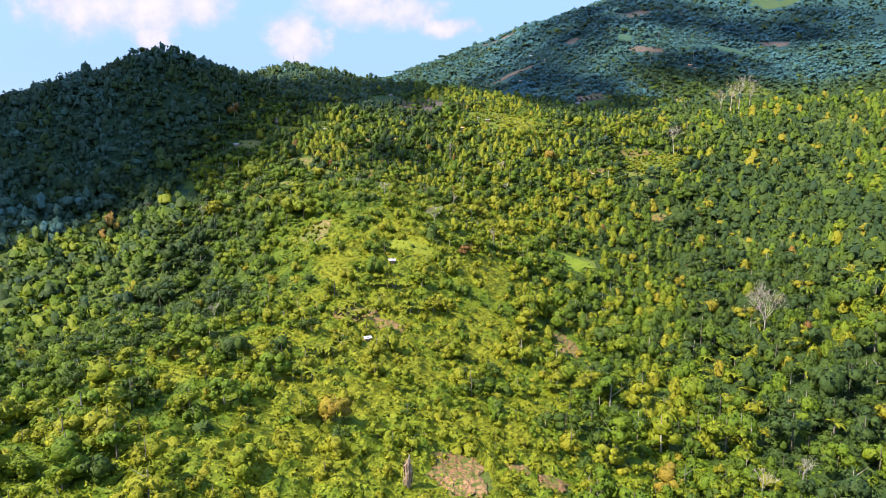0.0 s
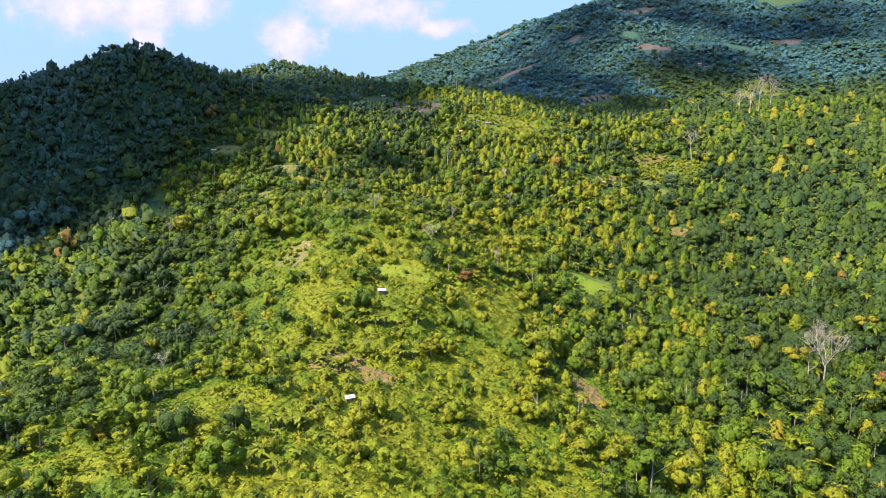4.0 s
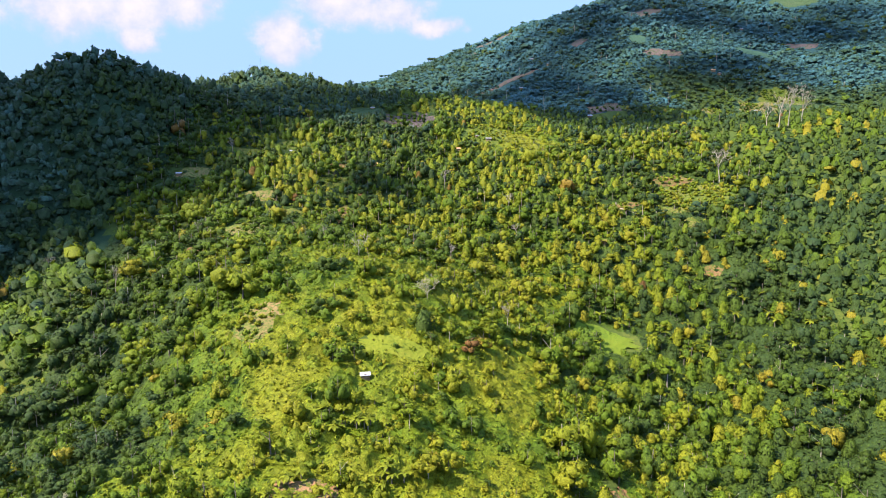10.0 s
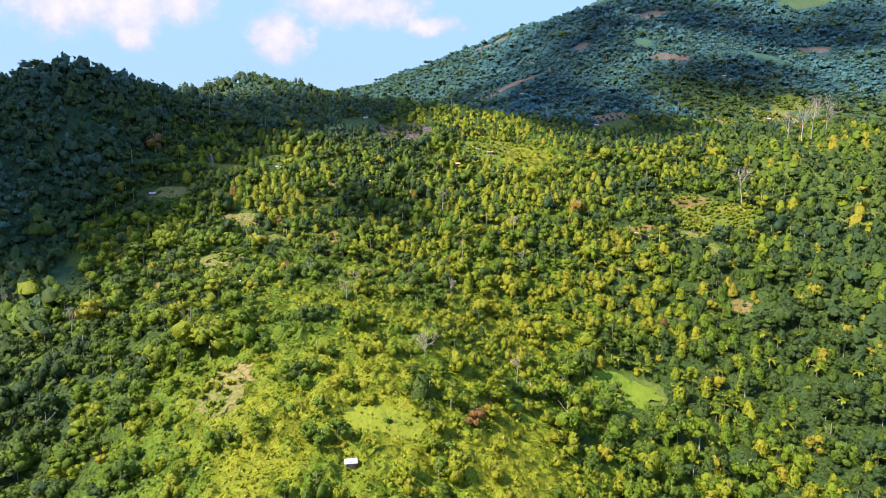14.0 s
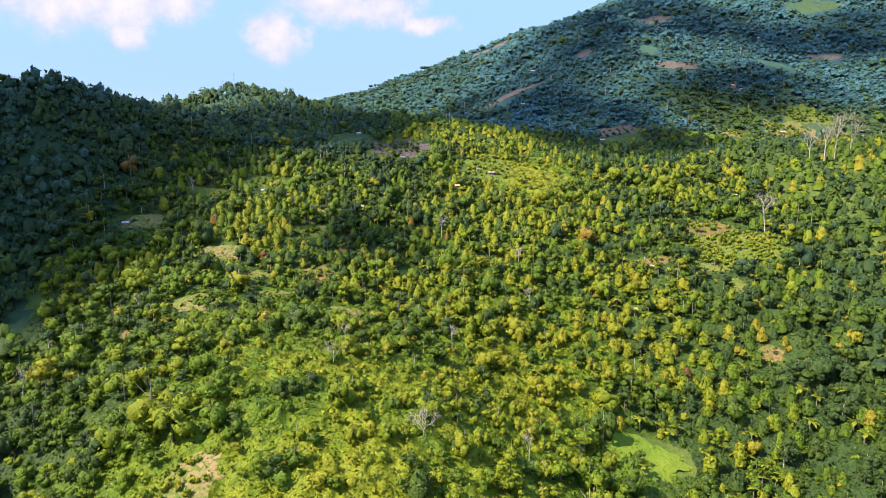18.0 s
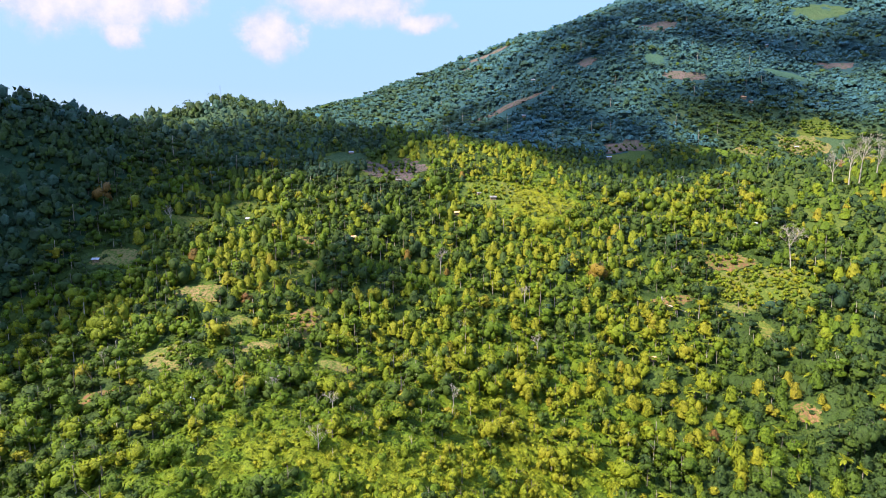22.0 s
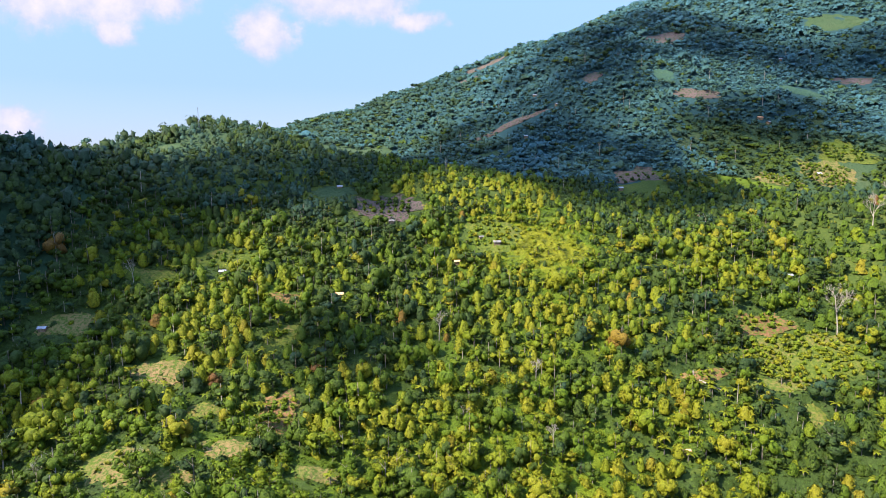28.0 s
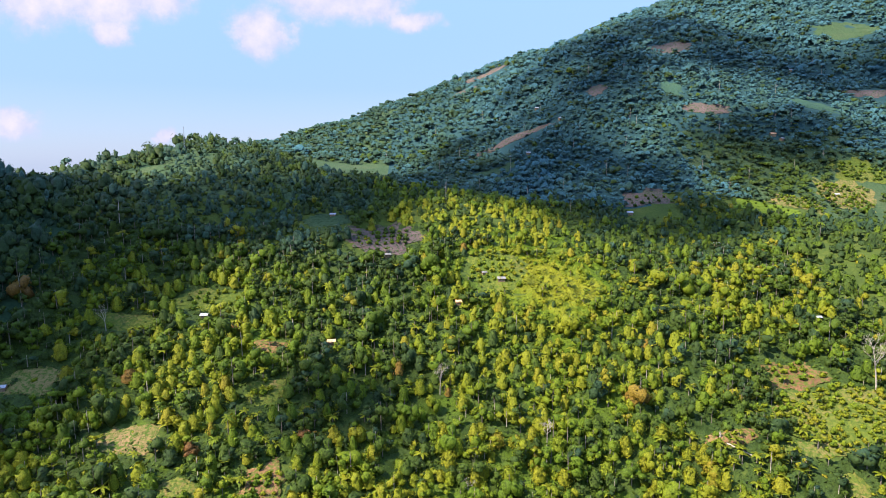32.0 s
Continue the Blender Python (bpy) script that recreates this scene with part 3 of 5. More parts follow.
def lobed(rng, lobes, n, size, rx, rz, cz, spreadout=0.6, lobe=0.5, flat=1.0, fine=True):
    """A crown of several bosses of leaves, uneven in outline, with loose sprays over them."""
    c = directions(lobes, rng, -0.5) * rng.uniform(0.6, 1.0, (lobes, 1)) * spreadout
    r = lobe * rng.uniform(0.65, 1.15, lobes)
    P, D, bits = [], [], []
    scale = np.array([rx, rx, rz])
    for k in range(lobes):
        v, f = BOSS[fine]
        a = rng.uniform(0, 6.28)
        v = v @ np.array([[math.cos(a), math.sin(a), 0], [-math.sin(a), math.cos(a), 0], [0, 0, 1]])
        p = c[k] + v * (r[k] * rng.uniform(0.62, 1.08, (len(v), 1))) * rng.uniform(0.72, 1.28, 3) * [1, 1, flat]
        out = v * 0.75 + p * 0.5 + [0, 0, 0.12]
        bits.append((p * scale + [0, 0, cz], f, out / np.linalg.norm(out, axis=1, keepdims=True)))
        d = directions(max(3, int(n * r[k] ** 2 / (r**2).sum())), rng, -0.3)
        p = c[k] + d * r[k] * rng.uniform(0.85, 1.36 if n > 50 else 1.1, (len(d), 1)) * [1, 1, flat]
        far = np.ones(len(d), bool)
        for j in range(lobes):
            if j != k:
                far &= np.linalg.norm((p - c[j]) / [1, 1, flat], axis=1) > 0.8 * r[j]
        out = d * 0.75 + p * 0.5
        P.append(p[far]), D.append((out / np.linalg.norm(out, axis=1, keepdims=True))[far])
    bits.append(sprays(np.concatenate(P) * scale + [0, 0, cz], np.concatenate(D), size, rng))
    return join(bits)


def cone(rng, n, size, h, r, base, sides=7):
    """A narrow, rounded cone of leaves, as clove trees have."""

    def girth(t):
        return r * np.sqrt(np.clip(1 - t**2.4, 0.03, 1)) * np.clip(t * 6 + 0.45, 0, 1)

    V, F, N = [], [], []
    rings = (0.0, 0.14, 0.42, 0.72, 0.96)
    for i, t in enumerate(rings):
        for k in range(sides):
            a = 6.283 * (k + 0.5 * (i % 2)) / sides
            g = float(girth(np.array(t))) * rng.uniform(0.58, 1.02)
            V.append((g * math.cos(a), g * math.sin(a), base + t * (h - base) + rng.uniform(-0.15, 0.15)))
            N.append(np.array([math.cos(a), math.sin(a), 0.1 + 0.8 * t]) / math.hypot(1, 0.1 + 0.8 * t))
    for i in range(len(rings) - 1):
        for k in range(sides):
            p, q = i * sides + k, i * sides + (k + 1) % sides
            F += [(p, q, q + sides), (p, q + sides, p + sides)]
    t = rng.uniform(0, 1, n) ** 0.8
    p = rng.uniform(0, 2 * math.pi, n)
    rad = girth(t) * rng.uniform(0.85, 1.22, n)
    P = np.stack([rad * np.cos(p), rad * np.sin(p), base + t * (h - base)], 1)
    D = np.stack([np.cos(p), np.sin(p), 0.15 + 0.8 * t], 1)
    return join([(np.array(V), np.array(F), np.array(N)), sprays(P, D / np.linalg.norm(D, axis=1, keepdims=True), size, rng)])


def tube(path, radii, sides=5):
    """A tapered tube along a path."""
    path = np.asarray(path, float)
    V, F, out = [], [], []
    for k, p in enumerate(path):
        d = path[min(k + 1, len(path) - 1)] - path[max(k - 1, 0)]
        d /= np.linalg.norm(d) + 1e-9
        a = np.cross(d, [0.31, 0.95, 0.05])
        a /= np.linalg.norm(a)
        b = np.cross(d, a)
        for s in range(sides):
            w = 2 * math.pi * s / sides
            out.append(a * math.cos(w) + b * math.sin(w))
            V.append(p + radii[k] * out[-1])
    for k in range(len(path) - 1):
        for s in range(sides):
            i, j = k * sides + s, k * sides + (s + 1) % sides
            F += [(i, j, j + sides), (i, j + sides, i + sides)]
    return np.array(V), np.array(F), np.array(out)


def join(pieces):
    V, F, N, n = [], [], [], 0
    for v, f, o in pieces:
        V.append(v), F.append(f + n), N.append(o)
        n += len(v)
    return np.concatenate(V), np.concatenate(F), np.concatenate(N)


def stem(rng, h, r, limbs=3, reach=2.0, sides=5):
    lean = rng.normal(0, 0.025 * h, 2)
    bits = [tube([(0, 0, -1.2), (lean[0] * 0.3, lean[1] * 0.3, h * 0.5), (lean[0], lean[1], h)], [r * 1.25, r, r * 0.45], sides)]
    for k in range(limbs):
        a, z = rng.uniform(0, 6.28), h * rng.uniform(0.5, 0.8)
        bits.append(tube([(lean[0] * 0.5, lean[1] * 0.5, z), (math.cos(a) * reach, math.sin(a) * reach, z + reach * rng.uniform(0.5, 1.1))], [r * 0.5, r * 0.15], 3))
    return join(bits)


def blade(rng, a, length, width, rise, droop, segs=3):
    """One long arching leaf, folded along its rib."""
    V = []
    for k in range(segs + 1):
        t = k / segs
        out, z = length * t * (1 - 0.25 * t), rise * t - droop * t * t
        w = width * math.sin(math.pi * (0.12 + 0.84 * t)) * 0.5
        c, s = math.cos(a), math.sin(a)
        for e, dz in ((-w, -0.25 * w), (0, 0.1 * w), (w, -0.25 * w)):
            V.append((c * out - s * e, s * out + c * e, z + dz))
    F = []
    for k in range(segs):
        for e in (0, 1):
            i = k * 3 + e
            F += [(i, i + 4, i + 1), (i, i + 3, i + 4)]
    up = np.array([math.cos(a) * 0.5, math.sin(a) * 0.5, 0.8])
    return np.array(V), np.array(F), np.repeat(up[None], len(V), 0)


RNG = np.random.default_rng(7)
NEAR, MID, FAR = [], [], []  # kinds of plant: name, crown, stem, own height


def kinds(rng, lobes, n, limbs, sides, q, fine=True, ring=7):
    """Shapes of tree for one range of detail: broadleaf, layered, clove, shrub."""
    out = {"broadleaf": [], "layered": [], "clove": [], "shrub": []}
    for k in range(6):
        out["broadleaf"].append((lobed(rng, lobes + k % 3, n, 0.38 * q, 3.8, 3.7 + 0.25 * k, 3.3, 0.72, 0.48, 0.9, fine), stem(rng, 7.0, 0.15, limbs, 2.2, sides)))
        out["clove"].append((cone(rng, int(n * 0.65), 0.42 * q, 6.5, 2.8, 0.3, ring), stem(rng, 4.0, 0.10, 0, 1.0, sides)))
    for k in range(4):
        out["layered"].append((lobed(rng, lobes, n, 0.40 * q, 4.1, 3.4, 4.5, 0.78, 0.48, 0.72, fine), stem(rng, 7.0, 0.16, limbs, 2.8, sides)))
        out["shrub"].append((lobed(rng, 3, int(n * 0.26), 0.38 * q, 2.1, 1.7, 0.4, 0.6, 0.62, 1.0, fine), None))
    return out


NEAR = kinds(RNG, 6, 185, 1, 4, 0.95)
MID = kinds(RNG, 4, 64, 0, 3, 1.15)
THIN = kinds(RNG, 2, 30, 0, 3, 1.4, True, 5)
FAR = kinds(RNG, 2, 12, 0, 3, 1.9, True, 5)
CLOSED = {kind: [((np.array([1, 1, 1.15]) * crown[0] - [0, 0, 3.0 if kind == "layered" else 1.5], crown[1], crown[2]), None) for crown, trunk in THIN[kind]] for kind in THIN}  # closed canopy: crowns down to the next crown's top
FAR = {kind: [((np.array([1, 1, 0.66]) * crown[0] - [0, 0, 1.0], crown[1], crown[2]), None) for crown, trunk in FAR[kind]] for kind in FAR}
for kit, lift in ((FAR, 1.3), (THIN, 0.45), (CLOSED, 0.45)):  # far leaves turn to the sky
    for kind in kit:
        for k, ((v, f, o), trunk) in enumerate(kit[kind]):
            o = o * 0.6 + np.array([0, 0, lift])
            kit[kind][k] = ((v, f, o / np.linalg.norm(o, axis=1, keepdims=True)), trunk)


class Wood:
    """Many plants joined into one mesh."""

    def __init__(self):
        self.V, self.F, self.N, self.W, self.H, self.n = [], [], [], [], [], 0

    def add(self, crown, trunk, pos, turn, wide, tall, hue, bark):
        c, s = np.cos(turn), np.sin(turn)
        for geo, slot in ((crown, None), (trunk, bark)):
            if geo is None:
                continue
            v, f, o = geo
            x = (v[None, :, 0] * c[:, None] - v[None, :, 1] * s[:, None]) * wide[:, None] + pos[:, None, 0]
            y = (v[None, :, 0] * s[:, None] + v[None, :, 1] * c[:, None]) * wide[:, None] + pos[:, None, 1]
            z = v[None, :, 2] * tall[:, None] + pos[:, None, 2]
            m = len(pos)
            ox, oy = o[None, :, 0] * c[:, None] - o[None, :, 1] * s[:, None], o[None, :, 0] * s[:, None] + o[None, :, 1] * c[:, None]
            self.N.append(np.stack([ox, oy, np.broadcast_to(o[None, :, 2], ox.shape)], -1).reshape(-1, 3).astype(np.float32))
            self.V.append(np.stack([x, y, z], -1).reshape(-1, 3).astype(np.float32))
            self.F.append((f[None] + (self.n + np.arange(m) * len(v))[:, None, None]).reshape(-1, 3).astype(np.int32))
            self.H.append(np.repeat(hue, len(f)))
            self.W.append(np.zeros(m * len(f), np.int32) if slot is None else np.repeat(slot, len(f)))
            self.n += m * len(v)

    def build(self, name, label, category):
        me = mesh(name, np.concatenate(self.V), np.concatenate(self.F), [LEAF, BARK, PALE_BARK], np.concatenate(self.W), np.concatenate(self.H), True, np.concatenate(self.N))
        return tagged(part(name, me), label, category, kind="stuff")


def scatter(y0, y1, step, rng, x0=-2000.0, x1=2000.0, wide=0.76, edge=22.0):
    """Places on a jittered grid over the part of the country between two distances ahead."""
    reach = wide * y1 + edge
    xs, ys = np.arange(max(-reach, x0), min(reach, x1), step), np.arange(y0, y1, step * 0.9)
    X, Y = np.meshgrid(xs, ys)
    X[1::2] += step / 2
    X, Y = X.ravel() + rng.normal(0, 0.36, X.size) * step, Y.ravel() + rng.normal(0, 0.36, X.size) * step
    ok = (np.abs(X) < wide * Y + edge)
    ok &= ~((X < -330) & (Y > 760)) & ~((X < -420) & (Y > 600)) & ~((Y > 1330) & (X < 60))
    return X[ok], Y[ok]


def lime(x, y):
    """How much the open, vine-covered spur prevails, 0 to 1."""
    s = np.exp(-(((x + 25 + 0.06 * (y - 200)) / 62) ** 2)) * np.clip((430 - y) / 60, 0, 1)
    s = np.maximum(s, 0.4 * np.exp(-(((x + 95) / 45) ** 2)) * np.clip((270 - y) / 60, 0, 1))
    s = np.maximum(s, 1.0 * np.exp(-(((x - 75) / 38) ** 2) - ((y - 606) / 42) ** 2))
    s = np.maximum(s, 0.6 * np.exp(-(((x - 32) / 34) ** 2) - ((y - 405) / 65) ** 2))
    return np.clip(s + 0.25 * lattice(x / 22, y / 22, 11), 0, 1)


# Smooth slopes under vines and tall grass, with hardly a tree: x, y, half width, half depth.
VINES = [(15, 240, 13, 24), (22, 277, 12, 20), (-69, 212, 15, 16), (-28, 174, 20, 12), (-104, 308, 14, 14), (2, 262, 9, 14), (40, 205, 16, 18), (-8, 205, 9, 14), (-52, 292, 12, 12), (30, 318, 14, 16), (-85, 175, 14, 10), (12, 172, 12, 10), (70, 165, 14, 10), (-90, 250, 10, 14), (72, 604, 26, 20)]


def vines(x, y):
    """How much the smooth vine slopes prevail, 0 to 1."""
    d = np.full(np.shape(x), 9.0)
    for vx, vy, a, b in VINES:
        d = np.minimum(d, ((x - vx) / a) ** 2 + ((y - vy) / b) ** 2)
    return np.clip(1.5 - d + 0.7 * lattice(x / 9, y / 9, 17), 0, 1)


def grove(x, y):
    """How much planted clove trees prevail, 0 to 1."""
    s = np.clip((x - 40) / 60, 0, 1) * np.clip((y - 150) / 80, 0, 1)
    s = np.maximum(s, np.clip((y - 440) / 60, 0, 1) * np.clip((x + 190) / 50, 0, 1)) * np.clip((720 - y) / 40, 0, 1)
    return np.clip((0.5 + 0.5 * lattice(x / 30, y / 30, 12) + 0.2 * lattice(x / 11, y / 11, 13)) * s, 0, 0.9 - 0.42 * np.clip((y - 420) / 40, 0, 1))


def plant(wood, kit, x, y, kind, size, hue, rng, pale=0.42):
    pick = rng.integers(0, len(kit[kind]), len(x))
    z = height(x, y)
    for k, (crown, trunk) in enumerate(kit[kind]):
        s = pick == k
        if not s.any():
            continue
        m = s.sum()
        wood.add(crown, trunk, np.stack([x[s], y[s], z[s]], 1), rng.uniform(0, 6.28, m), size[s] * rng.uniform(0.85, 1.15, m), size[s] * rng.uniform(0.9, 1.2, m), hue[s], np.where(rng.random(m) < pale, 2, 1))


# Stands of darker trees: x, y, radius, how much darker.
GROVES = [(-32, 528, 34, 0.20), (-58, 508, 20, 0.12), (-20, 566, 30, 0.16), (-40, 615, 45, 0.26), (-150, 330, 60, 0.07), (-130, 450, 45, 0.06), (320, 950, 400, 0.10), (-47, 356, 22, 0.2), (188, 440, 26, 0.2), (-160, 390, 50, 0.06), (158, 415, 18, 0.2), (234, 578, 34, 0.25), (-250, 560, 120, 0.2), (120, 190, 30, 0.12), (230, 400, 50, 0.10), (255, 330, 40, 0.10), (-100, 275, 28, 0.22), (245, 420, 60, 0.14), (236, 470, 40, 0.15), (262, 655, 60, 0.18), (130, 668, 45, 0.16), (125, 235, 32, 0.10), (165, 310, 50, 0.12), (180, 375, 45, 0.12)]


def tree_hue(x, y, kind, rng):
    n = len(x)
    base = {"broadleaf": 0.40, "layered": 0.36, "clove": 0.57, "shrub": 0.46}[kind]
    h = base + 0.085 * np.clip((y - 400) / 80, 0, 1) + 0.14 * lattice(x / 32, y / 32, 21) + 0.09 * lattice(x / 12, y / 12, 22) + rng.normal(0, 1, n) * (0.12 - 0.02 * np.clip((y - 450) / 80, 0, 1)) + 0.16 * lime(x, y)
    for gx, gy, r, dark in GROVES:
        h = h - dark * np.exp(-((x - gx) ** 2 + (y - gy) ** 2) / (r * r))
    near = np.clip((580 - y) / 60, 0, 1)
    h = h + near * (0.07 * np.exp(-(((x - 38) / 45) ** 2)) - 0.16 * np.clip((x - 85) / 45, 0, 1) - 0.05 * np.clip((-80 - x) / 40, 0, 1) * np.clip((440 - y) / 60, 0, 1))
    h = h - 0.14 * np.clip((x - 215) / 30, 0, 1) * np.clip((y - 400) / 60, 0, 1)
    # Saddle hues lowered to deepen its cloud shade.
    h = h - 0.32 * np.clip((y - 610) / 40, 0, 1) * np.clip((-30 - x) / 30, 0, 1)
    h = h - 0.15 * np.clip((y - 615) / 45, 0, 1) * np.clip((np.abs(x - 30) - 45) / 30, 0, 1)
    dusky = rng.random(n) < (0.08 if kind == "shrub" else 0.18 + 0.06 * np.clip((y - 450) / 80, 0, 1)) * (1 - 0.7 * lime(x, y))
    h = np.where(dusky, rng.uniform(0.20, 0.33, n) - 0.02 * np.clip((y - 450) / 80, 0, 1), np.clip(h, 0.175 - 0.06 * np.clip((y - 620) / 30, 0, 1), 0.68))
    gold = (0.02 + 0.05 * np.clip((x - 60) / 40, 0, 1) * np.clip((235 - x) / 30, 0, 1) + (0.09 if kind == "clove" else 0.02) * np.clip((y - 420) / 60, 0, 1)) * (1 - 0.7 * lime(x, y)) * (1 - 0.7 * np.clip((y - 630) / 40, 0, 1))
    return np.where(rng.random(n) < gold, np.where(rng.random(n) < 0.04, rng.uniform(0.93, 1.0, n), rng.uniform(0.69, 0.80, n)), h)


THINGS = []  # plants near enough to be counted: kind, x, y, size, hue


def forest(name, label, y0, y1, step, kit, seed, shrub_step, keep=None, x0=-2000.0, x1=2000.0, shrubs=0.35, grown=1.0, tint=None):
    rng = np.random.default_rng(seed)
    wood = Wood()
    x, y = scatter(y0, y1, step, rng, x0, x1)
    out = ~inside(x, y, 1.5) & ~inside(x, y + 6, -0.5) & ~(inside(x, y + 12, -2.0) & (rng.random(len(x)) < 0.8)) & ~fronted(x, y)
    x, y = x[out], y[out]
    l, g = lime(x, y), grove(x, y)
    r = rng.random(len(x))
    thin = rng.random(len(x)) < (1 - 0.6 * l) * (1 - 0.9 * vines(x, y))
    kind = np.where(r < g, "clove", np.where(r < g + (1 - g) * 0.72, "broadleaf", "layered"))
    for k in ("broadleaf", "layered", "clove"):
        s = thin & (kind == k)
        xs, ys = x[s], y[s]
        size = np.exp(rng.normal(-0.15, 0.32, len(xs)) + 0.16 * lattice(xs / 25, ys / 25, 15))
        size = np.clip(np.where(rng.random(len(xs)) < 0.07, size * 1.4, size), 0.42, 1.8)
        if k == "clove":
            size = np.clip(size * 1.1, 0.6, 1.2)
        size = size * grown * (1 - 0.3 * lime(xs, ys))
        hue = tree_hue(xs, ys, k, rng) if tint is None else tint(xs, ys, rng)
        if keep:
            a = keep(xs, ys, k)
            THINGS.extend(zip([k] * int(a.sum()), xs[a], ys[a], size[a], hue[a]))
            xs, ys, size, hue = xs[~a], ys[~a], size[~a], hue[~a]
        plant(wood, kit, xs, ys, k, size, hue, rng)
    x, y = scatter(y0, y1, shrub_step, rng, x0, x1)
    l = lime(x, y)
    s = (rng.random(len(x)) < shrubs + (1 - shrubs) * l) & (~inside(x, y, -1.0) | (rng.random(len(x)) < 0.4)) & ~mown(x, y) & ~(fronted(x, y) & (rng.random(len(x)) < 0.7))
    x, y, l = x[s], y[s], l[s]
    plant(wood, kit, x, y, "shrub", np.clip(rng.normal(0.95, 0.32, len(x)), 0.35, 1.9) * (1 + 0.3 * l) * (1 - 0.25 * vines(x, y)) * np.where(inside(x, y), 0.7, 1.0), tree_hue(x, y, "shrub", rng) if tint is None else tint(x, y, rng), rng)
    return wood.build(name, label, "forest")


def mown(x, y):
    return ((x - 82) / 18) ** 2 + ((y - 392) / 12) ** 2 < 1


def counted(x, y, kind):
    """Trees of the stretch that is passed nearest stand as things of their own."""
    if kind == "clove":
        return ((x > 40) & (x < 140) & (y > 205) & (y < 300)) | ((x > 0) & (x < 110) & (y > 470) & (y < 515))
    return (np.abs(x + 5) < 80) & (y < 203)


def shaded_ridge_tint(x, y, rng):
    """The closed forest of the ridge, its hue darkened to deepen the cloud shade."""
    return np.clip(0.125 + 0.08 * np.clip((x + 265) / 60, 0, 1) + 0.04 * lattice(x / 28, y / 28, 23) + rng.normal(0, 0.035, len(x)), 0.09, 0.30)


def valley_shade_tint(x, y, rng):
    """Sunlit trees low in the side valley; beyond the shade's edge hues are darkened."""
    # The slanting limit follows the edge of the cloud shade.
    return np.where(y < 495 + 0.8 * (x + 150) + rng.normal(0, 5, len(x)), tree_hue(x, y, "broadleaf", rng), shaded_ridge_tint(x, y, rng))


def shaded_saddle_tint(x, y, rng):
    # Hue lowered to deepen shade and haze on the saddle.
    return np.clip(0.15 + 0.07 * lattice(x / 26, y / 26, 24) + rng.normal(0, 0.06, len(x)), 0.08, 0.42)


def hazy_mountain_tint(x, y, rng):
    """Mountain woods blued to stand for haze, greener in bands and sunlit places."""
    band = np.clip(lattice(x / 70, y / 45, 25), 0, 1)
    # Patch under a cloud gap and sunlit flank: less haze blue.
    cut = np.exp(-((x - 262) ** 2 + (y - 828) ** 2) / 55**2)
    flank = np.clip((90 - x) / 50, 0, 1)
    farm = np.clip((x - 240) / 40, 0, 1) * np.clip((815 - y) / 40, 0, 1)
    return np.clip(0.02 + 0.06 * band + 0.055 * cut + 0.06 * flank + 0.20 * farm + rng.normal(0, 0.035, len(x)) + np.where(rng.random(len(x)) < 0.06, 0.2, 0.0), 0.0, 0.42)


def snags():
    """Pale bare trunks that stand out of the far woods."""
    rng = np.random.default_rng(91)
    wood = Wood()
    x, y = scatter(700, 1010, 30.0, rng, -20, 520)
    s = (rng.random(len(x)) < 0.3) & ~inside(x, y)
    x, y = x[s], y[s]
    m = len(x)
    wood.add(stem(rng, 11.0, 0.15, 5, 1.6, 4), None, np.stack([x, y, height(x, y)], 1), rng.uniform(0, 6.28, m), rng.uniform(0.8, 1.2, m), rng.uniform(0.7, 1.4, m), np.zeros(m), None)
    wood.W = [np.full(len(w), 2, np.int32) for w in wood.W]
    wood.build("bare_trunks", "pale slender leafless trunks among the far woods", "trees")


snags()

forest("woodland", "dense sunlit mixed woodland and vine-covered bushes on the slope", 84, 470, 5.9, NEAR, 31, 5.5, counted, -180, 180, 0.5, 0.98)
forest("flank_woodland", "mixed woodland on the flank of the slope", 84, 470, 5.4, CLOSED, 34, 9.0, None, 180, 2000, 0.35, 1.2)
forest("flank_woodland", "shaded woodland in the side valley", 84, 440, 5.4, CLOSED, 35, 9.0, None, -2000, -180, 0.35, 1.35, valley_shade_tint)
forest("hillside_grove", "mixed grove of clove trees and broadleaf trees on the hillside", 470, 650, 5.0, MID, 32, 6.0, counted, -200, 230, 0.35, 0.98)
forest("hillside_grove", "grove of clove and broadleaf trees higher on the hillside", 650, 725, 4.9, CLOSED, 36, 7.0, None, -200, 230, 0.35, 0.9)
forest("ridge_woods", "dark woods on the ridge in cloud shade", 440, 800, 5.0, CLOSED, 37, 30.0, None, -2000, -200, 0.2, 1.25, valley_shade_tint)
forest("slope_woods", "mixed trees on the far side slope", 470, 725, 6.2, CLOSED, 38, 14.0, None, 230, 2000, 0.35, 1.15)
forest("crest_grove", "loose trees along the crest of the saddle", 722, 850, 6.4, CLOSED, 40, 20.0, None, -200, -20, 0.35, 1.0, shaded_saddle_tint)
forest("far_woods", "far forest on the ridges and the mountain's foot", 725, 960, 4.7, FAR, 33, 30.0, None, -20, 640, 0.35, 1.2, hazy_mountain_tint)
forest("far_woods", "far forest covering the upper mountain", 960, 1380, 6.6, FAR, 39, 60.0, None, -270, 800, 0.35, 1.55, hazy_mountain_tint)


